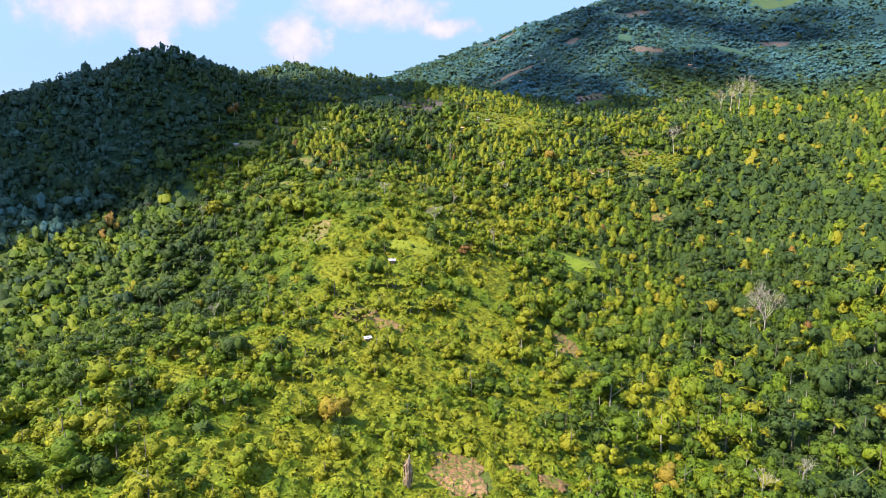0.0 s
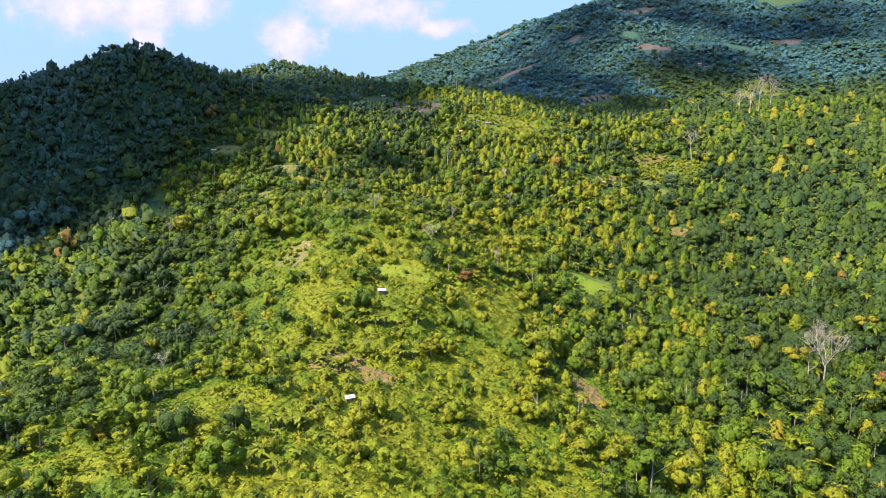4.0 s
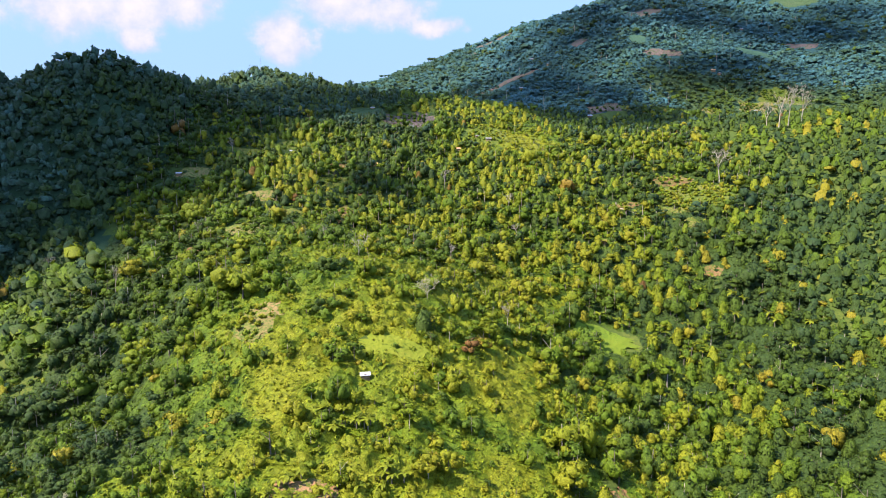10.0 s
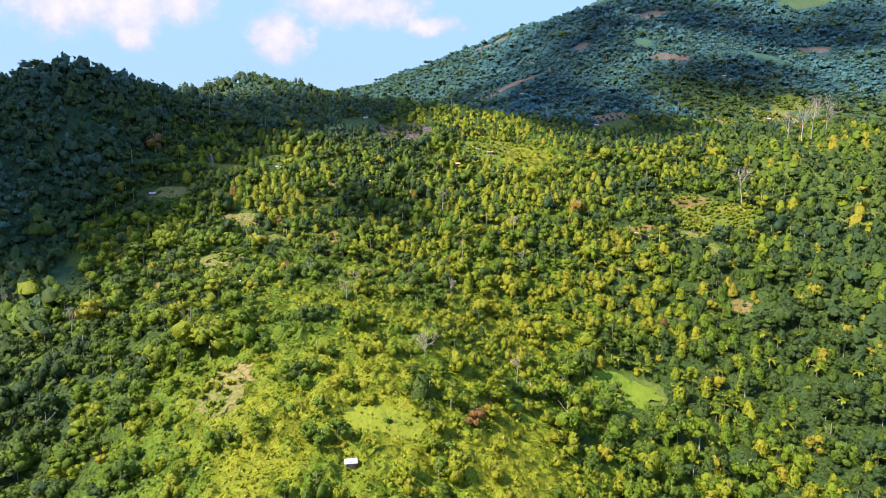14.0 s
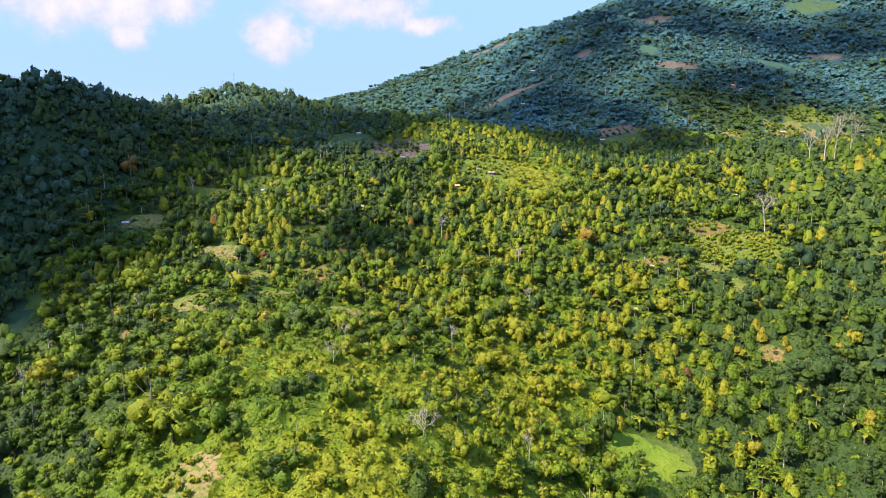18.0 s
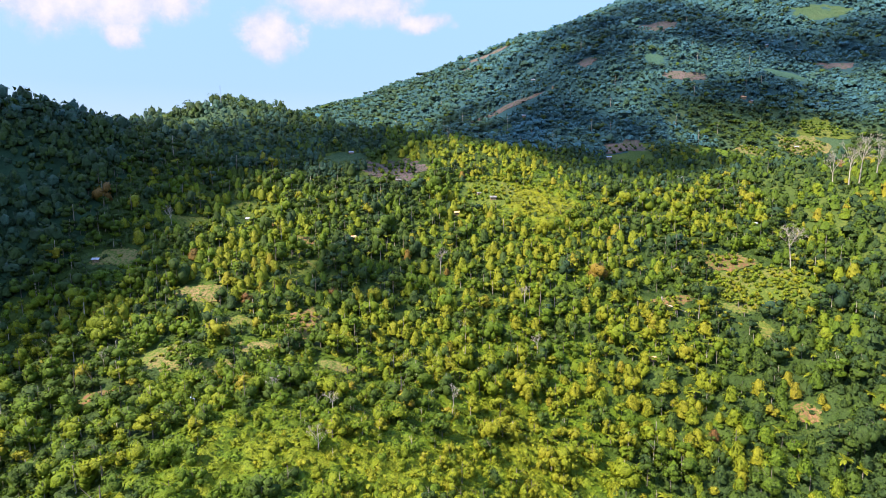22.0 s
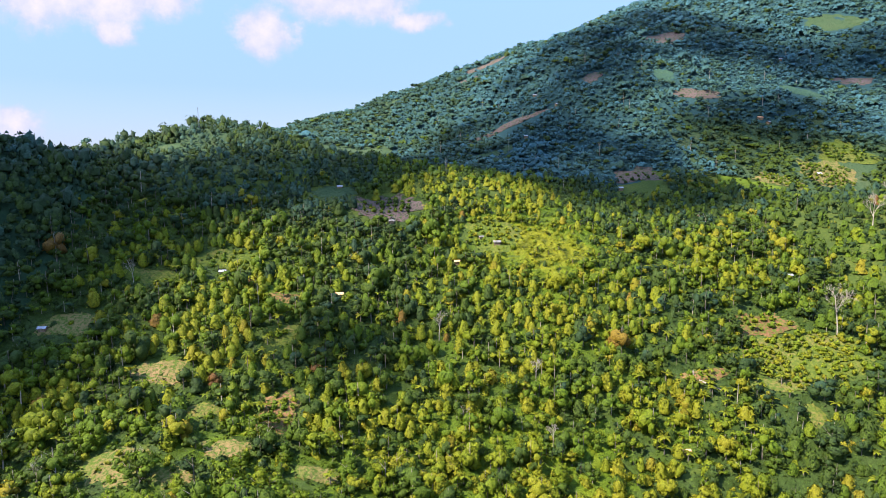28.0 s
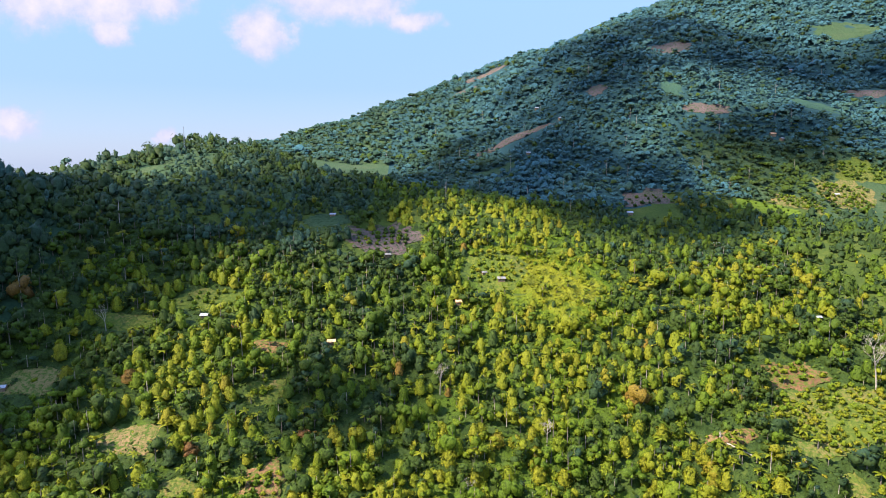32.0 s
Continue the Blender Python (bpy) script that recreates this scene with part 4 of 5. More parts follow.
def carpet(x0, x1, y0, y1, step, size, tall):
    """The closed layer of vines, ferns and low bushes under and between the trees."""
    rng = np.random.default_rng(int(y0))
    X, Y = scatter(y0, y1, step, rng, x0, x1)
    s = (~inside(X, Y) | (rng.random(len(X)) < 0.12)) & ~mown(X, Y)
    X, Y = X[s], Y[s]
    l = lime(X, Y)

    def top(x, y):
        return height(x, y) + tall * (np.abs(lattice(x / 4.3, y / 4.3, 51)) * 1.7 + np.abs(lattice(x / 1.9, y / 1.9, 52)) * 0.9) * (0.55 + 0.7 * l) * (1 - 0.2 * vines(x, y)) * np.where(fronted(x, y), 0.25, 1.0)

    Z = top(X, Y)
    nor = np.stack([(Z - top(X + 0.8, Y)) / 0.8, (Z - top(X, Y + 0.8)) / 0.8, np.ones(len(X))], 1)
    nor /= np.linalg.norm(nor, axis=1, keepdims=True)
    V, F, soft = sprays(np.stack([X, Y, Z + rng.uniform(0.05, 0.35, len(X)) * tall], 1), nor, size, rng)

    def tint(x, y):
        # Low base hue paints shade into the gaps between trees.
        h = 0.31 + 0.30 * lime(x, y) + 0.16 * vines(x, y) + 0.05 * np.exp(-(((x - 38) / 45) ** 2)) - 0.17 * np.clip((x - 85) / 45, 0, 1) - 0.06 * np.clip((-80 - x) / 40, 0, 1) + 0.10 * lattice(x / 17, y / 17, 53) + 0.10 * lattice(x / 5, y / 5, 54)
        for gx, gy, r, dark in GROVES:
            h = h - dark * np.exp(-((x - gx) ** 2 + (y - gy) ** 2) / (r * r))
        return np.clip(h + rng.normal(0, 0.03, len(x)), 0.22, 0.68)

    hue = tint(X, Y)
    gx, gy = np.meshgrid(np.arange(x0, x1, step * 1.5), np.arange(y0, y1, step * 1.5))
    shape = gx.shape
    gx, gy = gx.ravel() + rng.uniform(-0.3, 0.3, gx.size) * step, gy.ravel() + rng.uniform(-0.3, 0.3, gy.size) * step
    l = lime(gx, gy)
    gz = np.where(inside(gx, gy), height(gx, gy) - 0.8, top(gx, gy) - 0.1)
    q = grid_faces(*shape)
    q = q[np.abs(gx[q[:, 0]]) < 0.8 * gy[q[:, 0]] + 45]
    F2 = np.concatenate([q[:, [0, 1, 2]], q[:, [0, 2, 3]]])
    up = np.stack([(gz - top(gx + 0.8, gy) + 0.1) / 0.8, (gz - top(gx, gy + 0.8) + 0.1) / 0.8, np.ones(len(gx))], 1)
    up = np.where(inside(gx, gy)[:, None], [0, 0, 1.0], up / np.linalg.norm(up, axis=1, keepdims=True))
    low = np.concatenate([tint(gx[q[:, 0]], gy[q[:, 0]])] * 2)
    me = mesh("undergrowth", np.concatenate([V, np.stack([gx, gy, gz], 1)]), np.concatenate([F, F2 + len(V)]), [LEAF], hue=np.concatenate([hue, low]), smooth=True, facing=np.concatenate([soft, up]))
    tagged(part("undergrowth", me), "closed bright green layer of vines and low bushes", "undergrowth", kind="stuff")


carpet(-170, 180, 84, 430, 1.12, 0.5, 1.5)
carpet(-190, 220, 430, 660, 2.0, 0.8, 1.2)

# ---- clouds overhead whose shade lies on the ridge and the mountain: ground x, y and radius of each puff ----
RIDGE_SHADE = [(-330, 510, 75), (-265, 520, 70), (-300, 590, 85), (-215, 590, 60), (-400, 560, 100), (-270, 670, 60), (-215, 505, 52), (-205, 555, 45), (-208, 490, 36)]
EDGE_SHADE = [(-318, 425, 42), (-245, 440, 30), (-198, 468, 26), (-188, 458, 20), (-163, 530, 30), (-262, 492, 58), (-345, 455, 62), (-285, 454, 46), (-235, 472, 34), (-470, 500, 110), (-161, 505, 26), (-165, 570, 30), (-173, 484, 24)]
SADDLE_SHADE = [(-190, 650, 62), (-120, 695, 45), (-60, 705, 38), (-160, 625, 36), (-32, 676, 26), (-28, 652, 22), (-75, 676, 34), (-115, 658, 34), (-8, 695, 26), (-142, 600, 26)]
FOOT_SHADE = [(0, 742, 45), (60, 742, 47), (120, 705, 40), (178, 692, 42), (220, 700, 38), (150, 770, 66), (130, 862, 42), (60, 810, 70), (328, 818, 42)]
FACE_SHADE = [(395, 832, 48), (268, 795, 40), (222, 765, 40), (120, 880, 95), (190, 905, 62), (180, 980, 95), (290, 985, 80), (400, 960, 75), (500, 960, 70), (240, 1080, 80), (350, 1070, 80), (430, 1030, 60), (600, 960, 80), (-60, 790, 55), (-30, 850, 45), (330, 1150, 70), (50, 930, 45), (20, 872, 36)]
# Small puffs added to deepen the dark grove on the hillside.
STRAY_SHADE = [(-48, 520, 22), (-30, 526, 20), (-14, 532, 14)]
SHADING = [RIDGE_SHADE + EDGE_SHADE, SADDLE_SHADE + FOOT_SHADE + STRAY_SHADE, FACE_SHADE]


def cloud(puffs, base, vapour):
    rng = np.random.default_rng(len(puffs))
    V, F, n = [], [], 0
    for gx, gy, r in puffs:
        g = at(gx, gy)
        c = g + SUN_DIR * ((base + rng.uniform(-40, 40) - g.z) / SUN_DIR.z)
        bm = bmesh.new()
        bmesh.ops.create_icosphere(bm, subdivisions=3, radius=1.0)
        for v in bm.verts:
            k = 1 + 0.22 * noise.noise(v.co * 2.2 + c * 0.01) + 0.10 * noise.noise(v.co * 6 + c * 0.01)
            v.co = v.co * k
        V.append(np.array([(c.x + v.co.x * r, c.y + v.co.y * r, c.z + v.co.z * r * 0.55) for v in bm.verts]))
        F.append(np.array([[w.index for w in f.verts] for f in bm.faces]) + n)
        n += len(bm.verts)
        bm.free()
    me = mesh("cloud", np.concatenate(V), np.concatenate(F), [vapour], smooth=True)
    tagged(part("cloud", me), "white cumulus cloud drifting over the hills", "cloud", "clouds overhead", "structure")


cloud(SHADING[0], 2400.0, CLOUDS[0])
cloud(SHADING[1], 2400.0, CLOUDS[1])
cloud(SHADING[2], 2400.0, CLOUDS[2])


# ---- single things ----
def upright(x, y, turn=0.0, size=1.0, sink=0.0):
    return Matrix.LocRotScale(at(x, y, -sink), Euler((0, 0, turn)), (size, size, size))


def tree_thing(name, label, crown, trunk, hue, bark, m):
    ob = new(name)
    part("trunk", solid("trunk", trunk, bark), ob)
    part("crown", solid("crown", crown, LEAF, hue), ob)
    ob.matrix_basis = m
    return tagged(ob, label, "tree")


TREE_WORDS = {"broadleaf": ("broadleaf_tree", "broadleaf tree with an uneven rounded crown"), "layered": ("umbrella_tree", "tall tree with a flat layered crown"), "clove": ("clove_tree", "small conical clove tree")}
HUES = [(0.26, "dark green"), (0.42, "mid-green"), (0.56, "fresh green"), (0.68, "yellow-green"), (0.78, "lime-yellow"), (0.88, "golden-olive"), (0.96, "orange-brown")]


def counted_trees():
    """Trees that can be told apart: one made for each shape and colour, then copied."""
    rng = np.random.default_rng(41)
    made = {}
    for kind, x, y, size, hue in THINGS:
        k = int(rng.integers(0, len(NEAR[kind])))
        c = int(np.argmin([abs(h - hue) for h, w in HUES]))
        m = upright(x, y, rng.uniform(0, 6.28))
        if (kind, k, c) not in made:
            name, words = TREE_WORDS[kind]
            made[kind, k, c] = tree_thing(name, HUES[c][1] + " " + words + " on the slope", *NEAR[kind][k], HUES[c][0], PALE_BARK if k % 3 == 0 else BARK, m)
            tagged(made[kind, k, c], group=name.replace("_", " ") + "s on the near slope")
            made[kind, k, c].scale = (size, size, size)
        else:
            o = copy_thing(made[kind, k, c], m)
            o.scale = (size, size, size * rng.uniform(0.9, 1.15))


counted_trees()

# Trees that stand out: kind, x, y, size, hue, label.
SPUR_TREES = [
    ("broadleaf", -88, 351, 2.4, 0.60, "large olive-green tree with a broad billowing crown"),
    ("broadleaf", -79, 343, 1.9, 0.56, "large olive-green tree with a broad billowing crown"),
    ("broadleaf", -99, 347, 1.7, 0.52, "large green tree at the edge of the spur"),
    ("broadleaf", -71, 353, 1.5, 0.44, "broad green tree beside a clearing"),
    ("clove", -6, 327, 1.45, 0.16, "dark green oval tree above a grassy clearing"),
    ("clove", 6, 348, 1.2, 0.18, "dark green oval tree among bushes"),
    ("broadleaf", 12, 324, 1.0, 0.97, "rust-orange leafed tree beside a clearing"),
    ("broadleaf", 17, 331, 0.9, 0.88, "golden-yellow leafed tree beside a clearing"),
    ("broadleaf", -33, 384, 1.2, 0.60, "bright fresh-green spreading tree"),
    ("broadleaf", -29, 156, 1.25, 0.84, "golden-yellow flowering tree among bushes"),
    ("broadleaf", -3, 268, 0.95, 0.78, "lime-yellow tree on the open spur"),
    ("broadleaf", -21, 222, 0.75, 0.80, "lime-yellow small tree beside a hut"),
    ("broadleaf", 60, 152, 1.3, 0.86, "orange-yellow leafed broad tree"),
    ("layered", 181, 440, 1.7, 0.10, "tall dark green layered tree"),
    ("broadleaf", 195, 438, 1.5, 0.14, "large dark green tree in the grove"),
    ("broadleaf", 186, 452, 1.4, 0.12, "large dark green tree in the grove"),
    ("layered", 158, 415, 1.5, 0.12, "dark green layered tree"),
    ("broadleaf", -48, 356, 1.1, 0.18, "dark green round tree above the vines"),
    ("broadleaf", -42, 361, 1.0, 0.20, "dark green round tree above the vines"),
    ("layered", -34, 303, 1.0, 0.36, "slender tree with pale trunk beside a clearing"),
]
GROVE_TREES = [
    ("layered", -30, 306, 0.95, 0.34, "slender tree with pale trunk beside a clearing"),
    ("layered", -38, 305, 0.9, 0.38, "slender tree with pale trunk beside a clearing"),
    ("broadleaf", -84, 258, 1.2, 0.20, "dark green tree among paler bushes"),
    ("clove", 77, 507, 1.6, 0.16, "dense dark green columnar tree"),
    ("layered", 17, 494, 1.4, 0.16, "dark green layered tree among clove trees"),
    ("broadleaf", 76, 384, 0.9, 0.28, "small dark tree in the grass field"),
    ("broadleaf", 240, 668, 1.7, 0.34, "broad feathery green tree below the terraces"),
    ("broadleaf", 148, 526, 1.25, 0.10, "tall dark green tree beside a dug plot"),
    ("layered", 147, 527, 1.5, 0.10, "tall dark green tree beside a dug plot"),
    ("broadleaf", 132, 523, 1.45, 0.20, "dense deep green tree beside the orchard"),
    ("broadleaf", 136, 519, 1.15, 0.20, "dense deep green tree beside the orchard"),
    ("broadleaf", 152, 508, 0.75, 0.24, "small dark green tree in the orchard"),
    ("broadleaf", 110, 492, 1.0, 0.80, "yellow-orange leafed tree above the bananas"),
    ("broadleaf", 200, 545, 1.2, 0.16, "dark green tree behind the orchard"),
    ("layered", 208, 556, 1.3, 0.14, "dark green tree behind the orchard"),
    ("layered", 171, 446, 1.4, 0.34, "tall green tree with pale trunk above an earth patch"),
    ("layered", 176, 449, 1.3, 0.36, "tall green tree with pale trunk above an earth patch"),
    ("layered", 120, 462, 1.15, 0.62, "yellow-green tree with pale trunk among clove trees"),
    ("broadleaf", -91, 497, 0.95, 0.985, "red-brown leafed small tree"),
    ("broadleaf", -49, 505, 0.9, 0.98, "red-brown leafed small tree"),
]
HILL_TREES = [
    ("broadleaf", -93, 566, 0.85, 0.98, "red-brown leafed small tree"),
    ("broadleaf", -37, 420, 1.5, 0.54, "large fresh-green spreading tree"),
    ("layered", -66, 468, 1.0, 0.44, "slender tree with pale trunk beside a clearing"),
    ("layered", -70, 472, 0.95, 0.40, "slender tree with pale trunk beside a clearing"),
    ("layered", -63, 473, 1.05, 0.42, "slender tree with pale trunk beside a clearing"),
    ("layered", -104, 447, 1.0, 0.36, "slender tree with pale trunk beside a clearing"),
    ("layered", -126, 440, 1.05, 0.60, "yellow-green tree with pale trunk beside a clearing"),
    ("layered", -108, 512, 1.0, 0.34, "slender tree with pale trunk beside a clearing"),
    ("layered", -286, 604, 1.75, 0.10, "tall umbrella tree on the ridge's skyline"),
    ("broadleaf", -268, 612, 1.2, 0.10, "dark tree on the ridge's skyline"),
]
LANDMARKS = SPUR_TREES + GROVE_TREES + HILL_TREES
for kind, x, y, size, hue, label in LANDMARKS:
    k = int(abs(x * 7 + y)) % len(NEAR[kind])
    tree_thing(TREE_WORDS[kind][0], label, *NEAR[kind][k], max(hue, 0.26), PALE_BARK if "pale" in label else BARK, upright(x, y, x * 1.7)).scale = (size, size, size)


def limbs_of(rng, start, way, length, radius, depth, bits):
    """A bare limb that forks."""
    mid = start + way * length * 0.55 + rng.normal(0, 0.05 * length, 3)
    end = start + way * length + rng.normal(0, 0.09 * length, 3)
    bits.append(tube([start, mid, end], [radius, radius * 0.75, max(radius * 0.5, 0.035)], 5 if depth > 2 else 3))
    if depth == 0:
        return
    for k in range(3 if depth > 1 else 4):
        d = way + rng.normal(0, 0.55, 3) + np.array([0, 0, 0.25])
        p = mid + (end - mid) * rng.uniform(0.2, 1.0)
        limbs_of(rng, p, d / np.linalg.norm(d), length * rng.uniform(0.5, 0.75), radius * 0.58, depth - 1, bits)


def bare_tree(x, y, h, label, seed, fork=0.4, depth=4, thick=0.013):
    rng = np.random.default_rng(seed)
    ob = new("bare_tree")
    r, low = h * thick, 0.4 if fork > 0.61 else 0.62
    top = np.array([rng.normal(0, 0.03 * h), rng.normal(0, 0.03 * h), h * low])
    part("trunk", solid("trunk", tube([(0, 0, -1), top * [0.4, 0.4, 0.5], top], [r * 1.3, r, r * 0.6], 7), PALE_BARK), ob)
    for k in range(7 if fork > 0.61 else 4):
        bits, a = [], 2.4 * k + rng.uniform(-0.5, 0.5)
        d = np.array([math.cos(a) * fork, math.sin(a) * fork, 1.0])
        limbs_of(rng, top * rng.uniform(0.6, 1.0), d / np.linalg.norm(d), h * (0.62 - 0.6 * low), r * 0.6, depth - 1, bits)
        part("branch", solid("branch", join(bits), PALE_BARK), ob)
    ob.matrix_basis = upright(x, y, rng.uniform(0, 6.28))
    tagged(ob, label, "tree", "bare trees")


TALL_BARE = [
    (141, 259, 19, "leafless pale tree with a wide fan of twigs", 0.64), (195, 517, 24, "tall leafless pale tree above the orchard", 0.45),
    (272, 585, 26, "tall leafless pale tree on the slope", 0.45), (281, 588, 30, "tall leafless pale tree on the slope", 0.4), (289, 584, 27, "tall leafless pale tree on the slope", 0.45), (266, 592, 22, "leafless pale tree on the slope", 0.4),
    (6, 534, 15, "white dead trunk with short branch stubs", 0.3), (-5, 346, 10, "pale bare tree above a clearing", 0.8), (-160, 400, 15, "grey dead tree at the edge of shade", 0.5),
    (-93, 240, 10, "white dead sapling among bushes", 0.5), (49, 509, 13, "pale bare tree among clove trees", 0.5), (-36, 375, 11, "pale bare tree among bushes", 0.6),
]
SMALL_BARE = [
    (30, 360, 11, "pale bare tree among trees", 0.5), (-150, 560, 13, "grey bare tree in shade", 0.5), (-210, 430, 12, "grey bare tree in shade", 0.5), (150, 160, 12, "pale bare tree among dark trees", 0.5),
    (96, 152, 11, "white forked bare tree", 0.5), (84, 150, 10, "white forked bare tree", 0.5), (-104, 452, 9, "pale bare sapling beside a clearing", 0.4), (15, 486, 9, "white forked dead tree", 0.6), (-58, 413, 10, "pale bare tree among trees", 0.5), (-36, 405, 10, "pale bare tree among trees", 0.5), (8, 432, 11, "pale bare tree among trees", 0.5), (50, 478, 11, "pale bare tree among trees", 0.5), (-136, 448, 10, "grey bare tree among trees", 0.5),
]
BARE = TALL_BARE + SMALL_BARE
for k, (x, y, h, label, fork) in enumerate(BARE):
    bare_tree(x, y, h, label, 100 + k, fork, 5 if k < 6 else 4)


# Huts: x, y, turn, width, roof, label.
def hut(x, y, turn, w, roof, label, wall=None):
    wall = wall or PLANK
    w = w * 0.68
    d, h, rise = w * 0.85, 1.55, w * 0.22
    ob = new("hut")
    for sx in (-1, 1):
        for sy in (-1, 1):
            px, py = sx * w * 0.48, sy * d * 0.48
            part("post", solid("post", tube([(px, py, -1.5), (px, py, h)], [0.09, 0.09], 6), PLANK), ob)
    for k, (a, b, c, e) in enumerate(((-w / 2, -d / 2, w / 2, -d / 2), (w / 2, -d / 2, w / 2, d / 2), (w / 2, d / 2, -w / 2, d / 2), (-w / 2, d / 2, -w / 2, -d / 2))):
        n = Vector((e - b, a - c, 0)).normalized() * 0.05
        V = [(a, b, -1.2), (c, e, -1.2), (c, e, h - 0.1), (a, b, h - 0.1)]
        V += [(p[0] - n.x, p[1] - n.y, p[2]) for p in V]
        part("wall", mesh("wall", V, [(0, 1, 2, 3), (5, 4, 7, 6), (3, 2, 6, 7), (1, 0, 4, 5), (2, 1, 5, 6), (0, 3, 7, 4)], [wall]), ob)
    V = [(-0.45, -d / 2 - 0.07, 0.0), (0.45, -d / 2 - 0.07, 0.0), (0.45, -d / 2 - 0.07, 1.8), (-0.45, -d / 2 - 0.07, 1.8)]
    V += [(p[0], p[1] + 0.05, p[2]) for p in V]
    part("door", mesh("door", V, [(0, 1, 2, 3), (5, 4, 7, 6), (3, 2, 6, 7), (2, 1, 5, 6), (0, 3, 7, 4)], [THATCH]), ob)
    o = 0.45
    for sy in (-1, 1):
        n = 13
        V = []
        for k in range(n):
            t = k / (n - 1)
            px, bump = -w / 2 - o + (w + 2 * o) * t, 0.035 * (k % 2)
            for q, dz in ((0.0, 0.0), (1.0, 0.0), (1.0, -0.07), (0.0, -0.07)):
                V.append((px, sy * (d / 2 + o) * q, h + rise - (rise + 0.2) * q + bump + dz))
        F = []
        for k in range(n - 1):
            for e in range(4):
                F.append((k * 4 + e, k * 4 + (e + 1) % 4, k * 4 + 4 + (e + 1) % 4, k * 4 + 4 + e))
        part("roof", mesh("roof", V, F, [roof]), ob)
    ob.matrix_basis = upright(x, y, radians(turn))
    tagged(ob, label, "hut", "huts on the hillside")


for row in HUTS:
    hut(*row)


def long_leaf_thing(name, label, category, crown, x, y, size, turn, hue, h, radii, bark):
    """A plant of long single leaves on one stem: each leaf a part."""
    ob = new(name)
    part("stem", solid("stem", tube([(0, 0, -0.8), (0, 0, h)], radii, 6), bark), ob)
    for leaf in crown:
        part("leaf", solid("leaf", leaf, LEAF, hue), ob)
    ob.matrix_basis = upright(x, y, turn, size)
    return tagged(ob, label, category)


def bananas():
    rng = np.random.default_rng(51)
    made, wood = [], Wood()
    for k in range(4):
        h, n = rng.uniform(1.8, 2.8), int(rng.integers(7, 10))
        crown = []
        for j in range(n):
            v, f, o = blade(rng, 6.28 * j / n + rng.uniform(-0.3, 0.3), rng.uniform(1.9, 2.8), 0.75, rng.uniform(0.9, 2.4), rng.uniform(0.9, 2.3))
            crown.append((v + [0, 0, h], f, o))
        made.append((crown, h))
    first = {}
    spots = GARDENS + [(105, 480, 22, 34), (128, 490, 18, 26), (150, 505, 26, 16), (90, 260, 30, 22), (75, 245, 16, 10), (130, 245, 25, 14), (120, 385, 25, 14), (60, 430, 30, 14), (-60, 500, 30, 14), (-70, 540, 20, 10), (95, 420, 20, 10)]
    for cx, cy, r, n in spots:
        for k in range(n):
            x, y = cx + rng.normal(0, r * 0.6), cy + rng.normal(0, r * 0.5)
            j, size, turn = int(rng.integers(0, 4)), rng.uniform(1.0, 1.6), rng.uniform(0, 6.28)
            if bool(mown(x, y)):
                continue
            if j not in first:
                first[j] = long_leaf_thing("banana_plant", "banana plant with long arching pale green leaves", "plant", made[j][0], x, y, size, turn, 0.60, made[j][1], [0.17, 0.12], BARK)
                tagged(first[j], group="banana plants on the slope")
            else:
                copy_thing(first[j], upright(x, y, turn)).scale = (size, size, size)
    x, y = scatter(150, 640, 11.0, rng, -150, 220)
    s = (rng.random(len(x)) < grove(x, y) * 0.9) & ~inside(x, y)
    x, y = x[s], y[s]
    for j in range(4):
        a = np.arange(len(x)) % 4 == j
        m = int(a.sum())
        z = height(x[a], y[a])
        size = rng.uniform(1.1, 1.9, m)
        wood.add(join(made[j][0]), tube([(0, 0, -0.5), (0, 0, made[j][1])], [0.17, 0.12], 5), np.stack([x[a], y[a], z], 1), rng.uniform(0, 6.28, m), size, size, np.clip(rng.normal(0.6, 0.05, m), 0, 1), np.full(m, 1))
    wood.build("banana_stand", "scattered banana plants among the clove trees", "plant")


bananas()


def palms():
    rng = np.random.default_rng(61)
    for k, (x, y, h) in enumerate([(169, 255, 11), (174, 249, 12), (177, 243, 10), (-79, 506, 8), (-82, 498, 7), (160, 262, 9), (118, 560, 9), (250, 640, 12)]):
        crown = []
        for j in range(16):
            v, f, o = blade(rng, 6.28 * j / 16 + rng.uniform(-0.15, 0.15), rng.uniform(3.2, 4.2), 0.9, rng.uniform(0.4, 3.0), rng.uniform(1.5, 3.6), 5)
            crown.append((v + [0, 0, h], f, o))
        ob = long_leaf_thing("palm_tree", "palm tree with feathery drooping green fronds", "tree", crown, x, y, 1.0, k, 0.5, h, [0.25, 0.15], BARK)
        tagged(ob, group="palm trees on the slope")


palms()


def log_and_post():
    a, b = at(121.5, 504.5, 0.25), at(130, 497.5, 0.3)
    ob = part("fallen_log", solid("fallen_log", tube([a, a.lerp(b, 0.5), b], [0.42, 0.36, 0.25], 9), PALE_BARK))
    tagged(ob, "pale bleached log lying across a bare terrace", "log")
    ob = part("tree_stump", solid("tree_stump", tube([at(120.5, 506, -0.5), at(120.5, 506, 2.6), at(120.4, 506, 3.4)], [0.5, 0.4, 0.2], 9), PALE_BARK))
    tagged(ob, "tall pale broken tree stump on bare earth", "stump")


log_and_post()


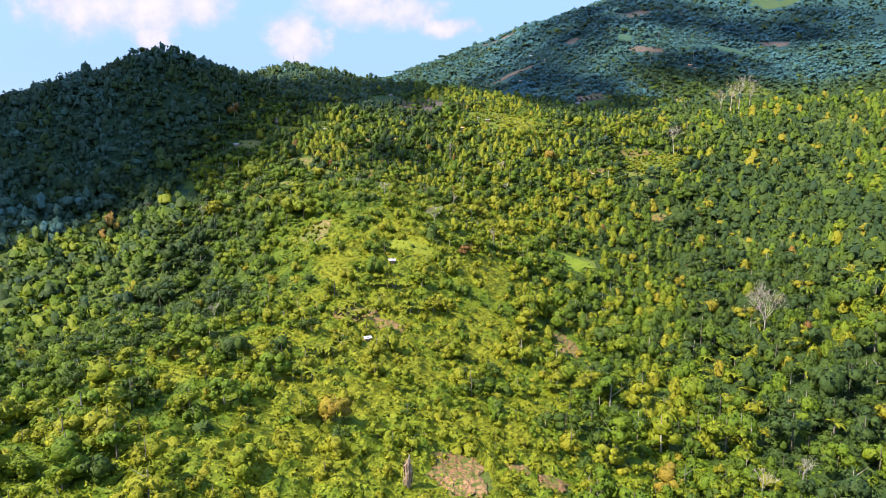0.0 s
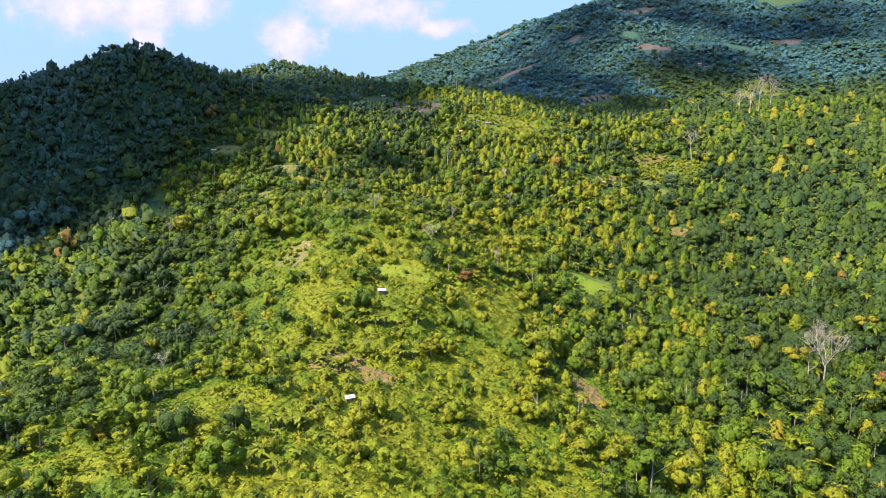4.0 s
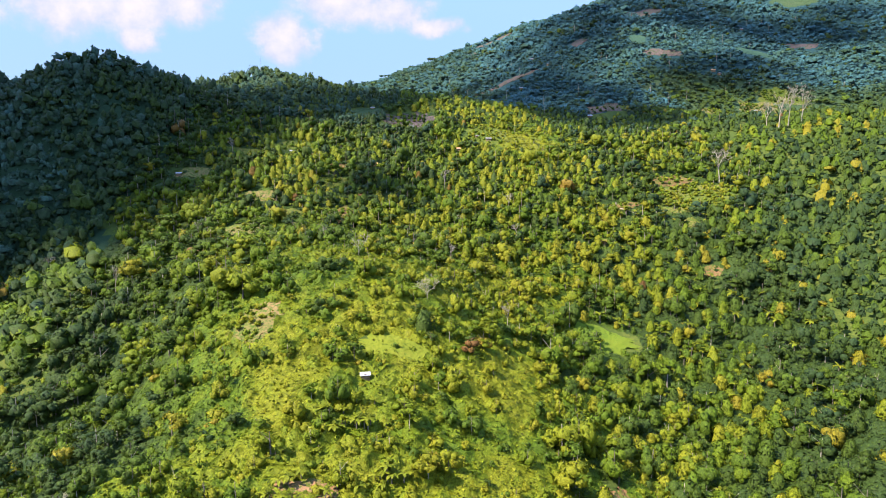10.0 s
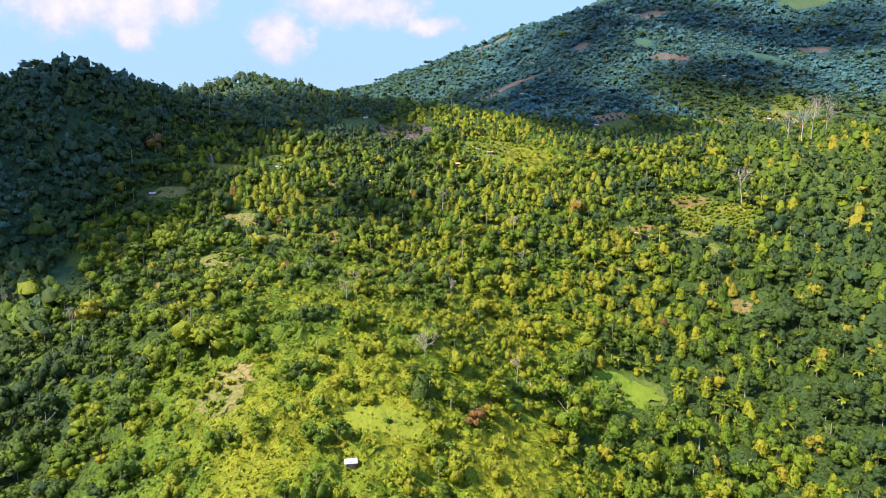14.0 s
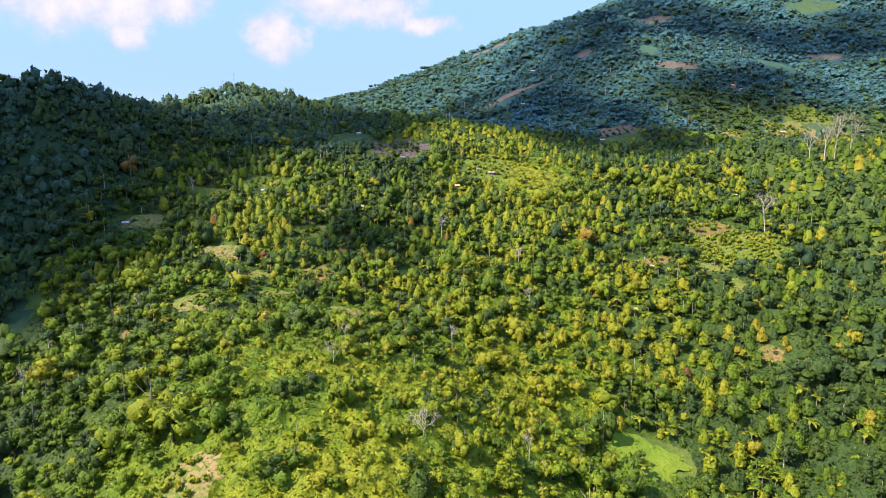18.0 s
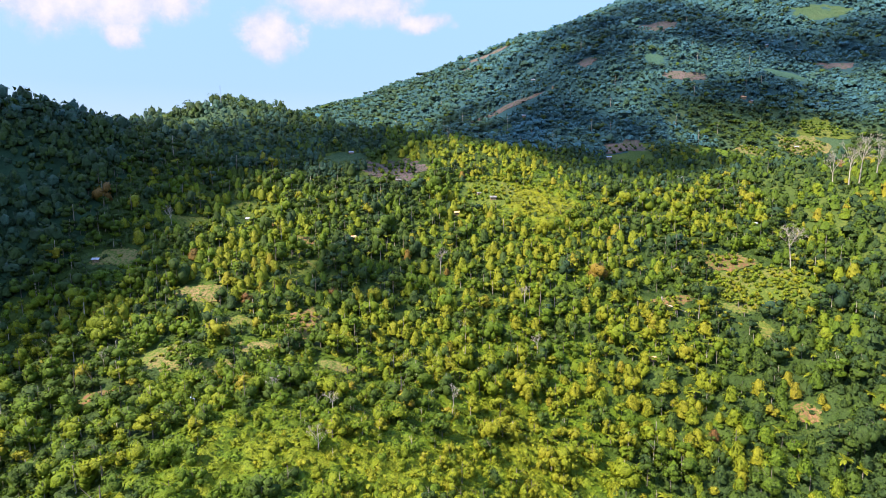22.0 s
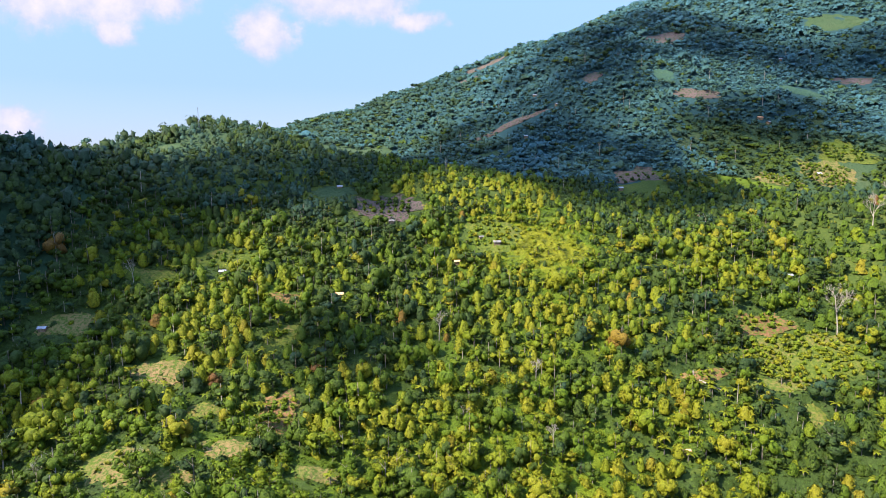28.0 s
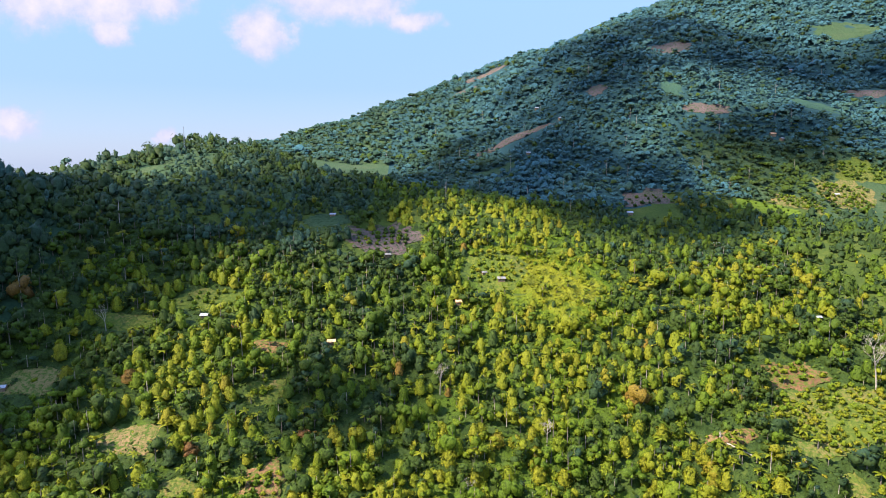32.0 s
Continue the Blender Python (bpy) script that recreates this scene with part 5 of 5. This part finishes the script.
def mast(x, y, h):
    ob = new("lattice_mast")
    for k in range(3):
        a = 2.09 * k
        part("leg", solid("leg", tube([(0.7 * math.cos(a), 0.7 * math.sin(a), -1), (0.2 * math.cos(a), 0.2 * math.sin(a), h)], [0.06, 0.05], 5), STEEL), ob)
        for j in range(9):
            z, w = j * h / 9, 0.7 - 0.5 * j / 9
            b = a + 2.09
            part("brace", solid("brace", tube([(w * math.cos(a), w * math.sin(a), z), (w * math.cos(b), w * math.sin(b), z + h / 9)], [0.03, 0.03], 4), STEEL), ob)
    ob.matrix_basis = upright(x, y)
    tagged(ob, "thin grey lattice mast on the ridge", "mast")


mast(-185, 772, 22)


def withered(x, y):
    """A broken trunk hung with dry brown creepers."""
    rng = np.random.default_rng(71)
    ob = new("withered_trunk")
    part("trunk", solid("trunk", tube([(0, 0, -1), (0.2, 0, 4), (0.3, 0.1, 8.2)], [0.5, 0.4, 0.15], 8), PALE_BARK), ob)
    V, F = [], []
    for k in range(130):
        a, z = rng.uniform(0, 6.28), rng.uniform(2.5, 7.6)
        r, drop, w = rng.uniform(0.4, 1.3), rng.uniform(1.5, 3.2), rng.uniform(0.08, 0.2)
        c, s = math.cos(a), math.sin(a)
        i = len(V)
        for t, rr in ((0, r * 0.5), (0.4, r), (1, r * 0.95)):
            V += [(c * rr - s * w, s * rr + c * w, z - drop * t), (c * rr + s * w, s * rr - c * w, z - drop * t)]
        F += [(i, i + 1, i + 3), (i, i + 3, i + 2), (i + 2, i + 3, i + 5), (i + 2, i + 5, i + 4)]
    part("creeper", mesh("creeper", V, F, [THATCH]), ob, "dry brown hanging creeper")
    ob.matrix_basis = upright(x, y)
    tagged(ob, "broken pale trunk hung with dry brown creepers", "tree")


withered(-8, 131)


def young_trees():
    """Young round trees and bushes set out over the cleared plots."""
    rng = np.random.default_rng(81)
    first, hedges = {}, Wood()
    shapes = [lobed(rng, 4, 22, 0.34, 1.25, 1.35, 1.0, 0.5, 0.62) for k in range(3)]
    plots = [(176, 508, 26, 17, 3.2, 0.60), (150, 517, 10, 10, 3.4, 0.55), (168, 533, 12, 7, 4.4, 0.5), (124, 506, 12, 3, 3.6, 0.5), (172, 728, 16, 10, 6.0, 0.3), (-61, 484, 7, 10, 4.0, 0.5), (42, 617, 17, 15, 3.8, 0.60), (-108, 590, 19, 7, 4.5, 0.55), (-24, 645, 19, 10, 4.2, 0.34), (-113, 455, 9, 7, 4.0, 0.55), (296, 733, 21, 11, 3.8, 0.42), (348, 755, 23, 16, 3.6, 0.40), (384, 785, 20, 11, 3.6, 0.36), (258, 716, 20, 9, 6.0, 0.36), (-70, 326, 8, 9, 3.6, 0.6), (-70, 528, 7, 5, 3.5, 0.55)]
    for cx, cy, a, b, step, hue in plots:
        for u in np.arange(-a, a, step):
            for v in np.arange(-b, b, step * 0.9):
                x, y = cx + u + rng.normal(0, 0.5), cy + v + rng.normal(0, 0.4)
                if (u / a) ** 2 + (v / b) ** 2 > 1 or rng.random() < 0.2:
                    continue
                k, size = int(rng.integers(0, 3)), rng.uniform(0.9, 1.8)
                c = hue + 0.1 * (k - 1)
                if cy > 690:  # far plots: bushes along the terraces
                    hedges.add(shapes[k], None, np.array([at(x, y)]), np.array([u]), np.array([size]), np.array([size]), np.array([c]), None)
                    continue
                key = (k, round(c, 2))
                if key not in first:
                    ob = new("young_tree")
                    part("trunk", solid("trunk", tube([(0, 0, -0.5), (0, 0, 1.2)], [0.06, 0.04], 4), BARK), ob)
                    part("crown", solid("crown", shapes[k], LEAF, c), ob)
                    ob.matrix_basis = upright(x, y, rng.uniform(0, 6.28), size)
                    first[key] = tagged(ob, "young round green tree planted on a cleared plot", "tree", "young trees on the plots")
                else:
                    copy_thing(first[key], upright(x, y, rng.uniform(0, 6.28))).scale = (size, size, size)
    hedges.build("terrace_bushes", "low green bushes along the far terraces", "bushes")


young_trees()
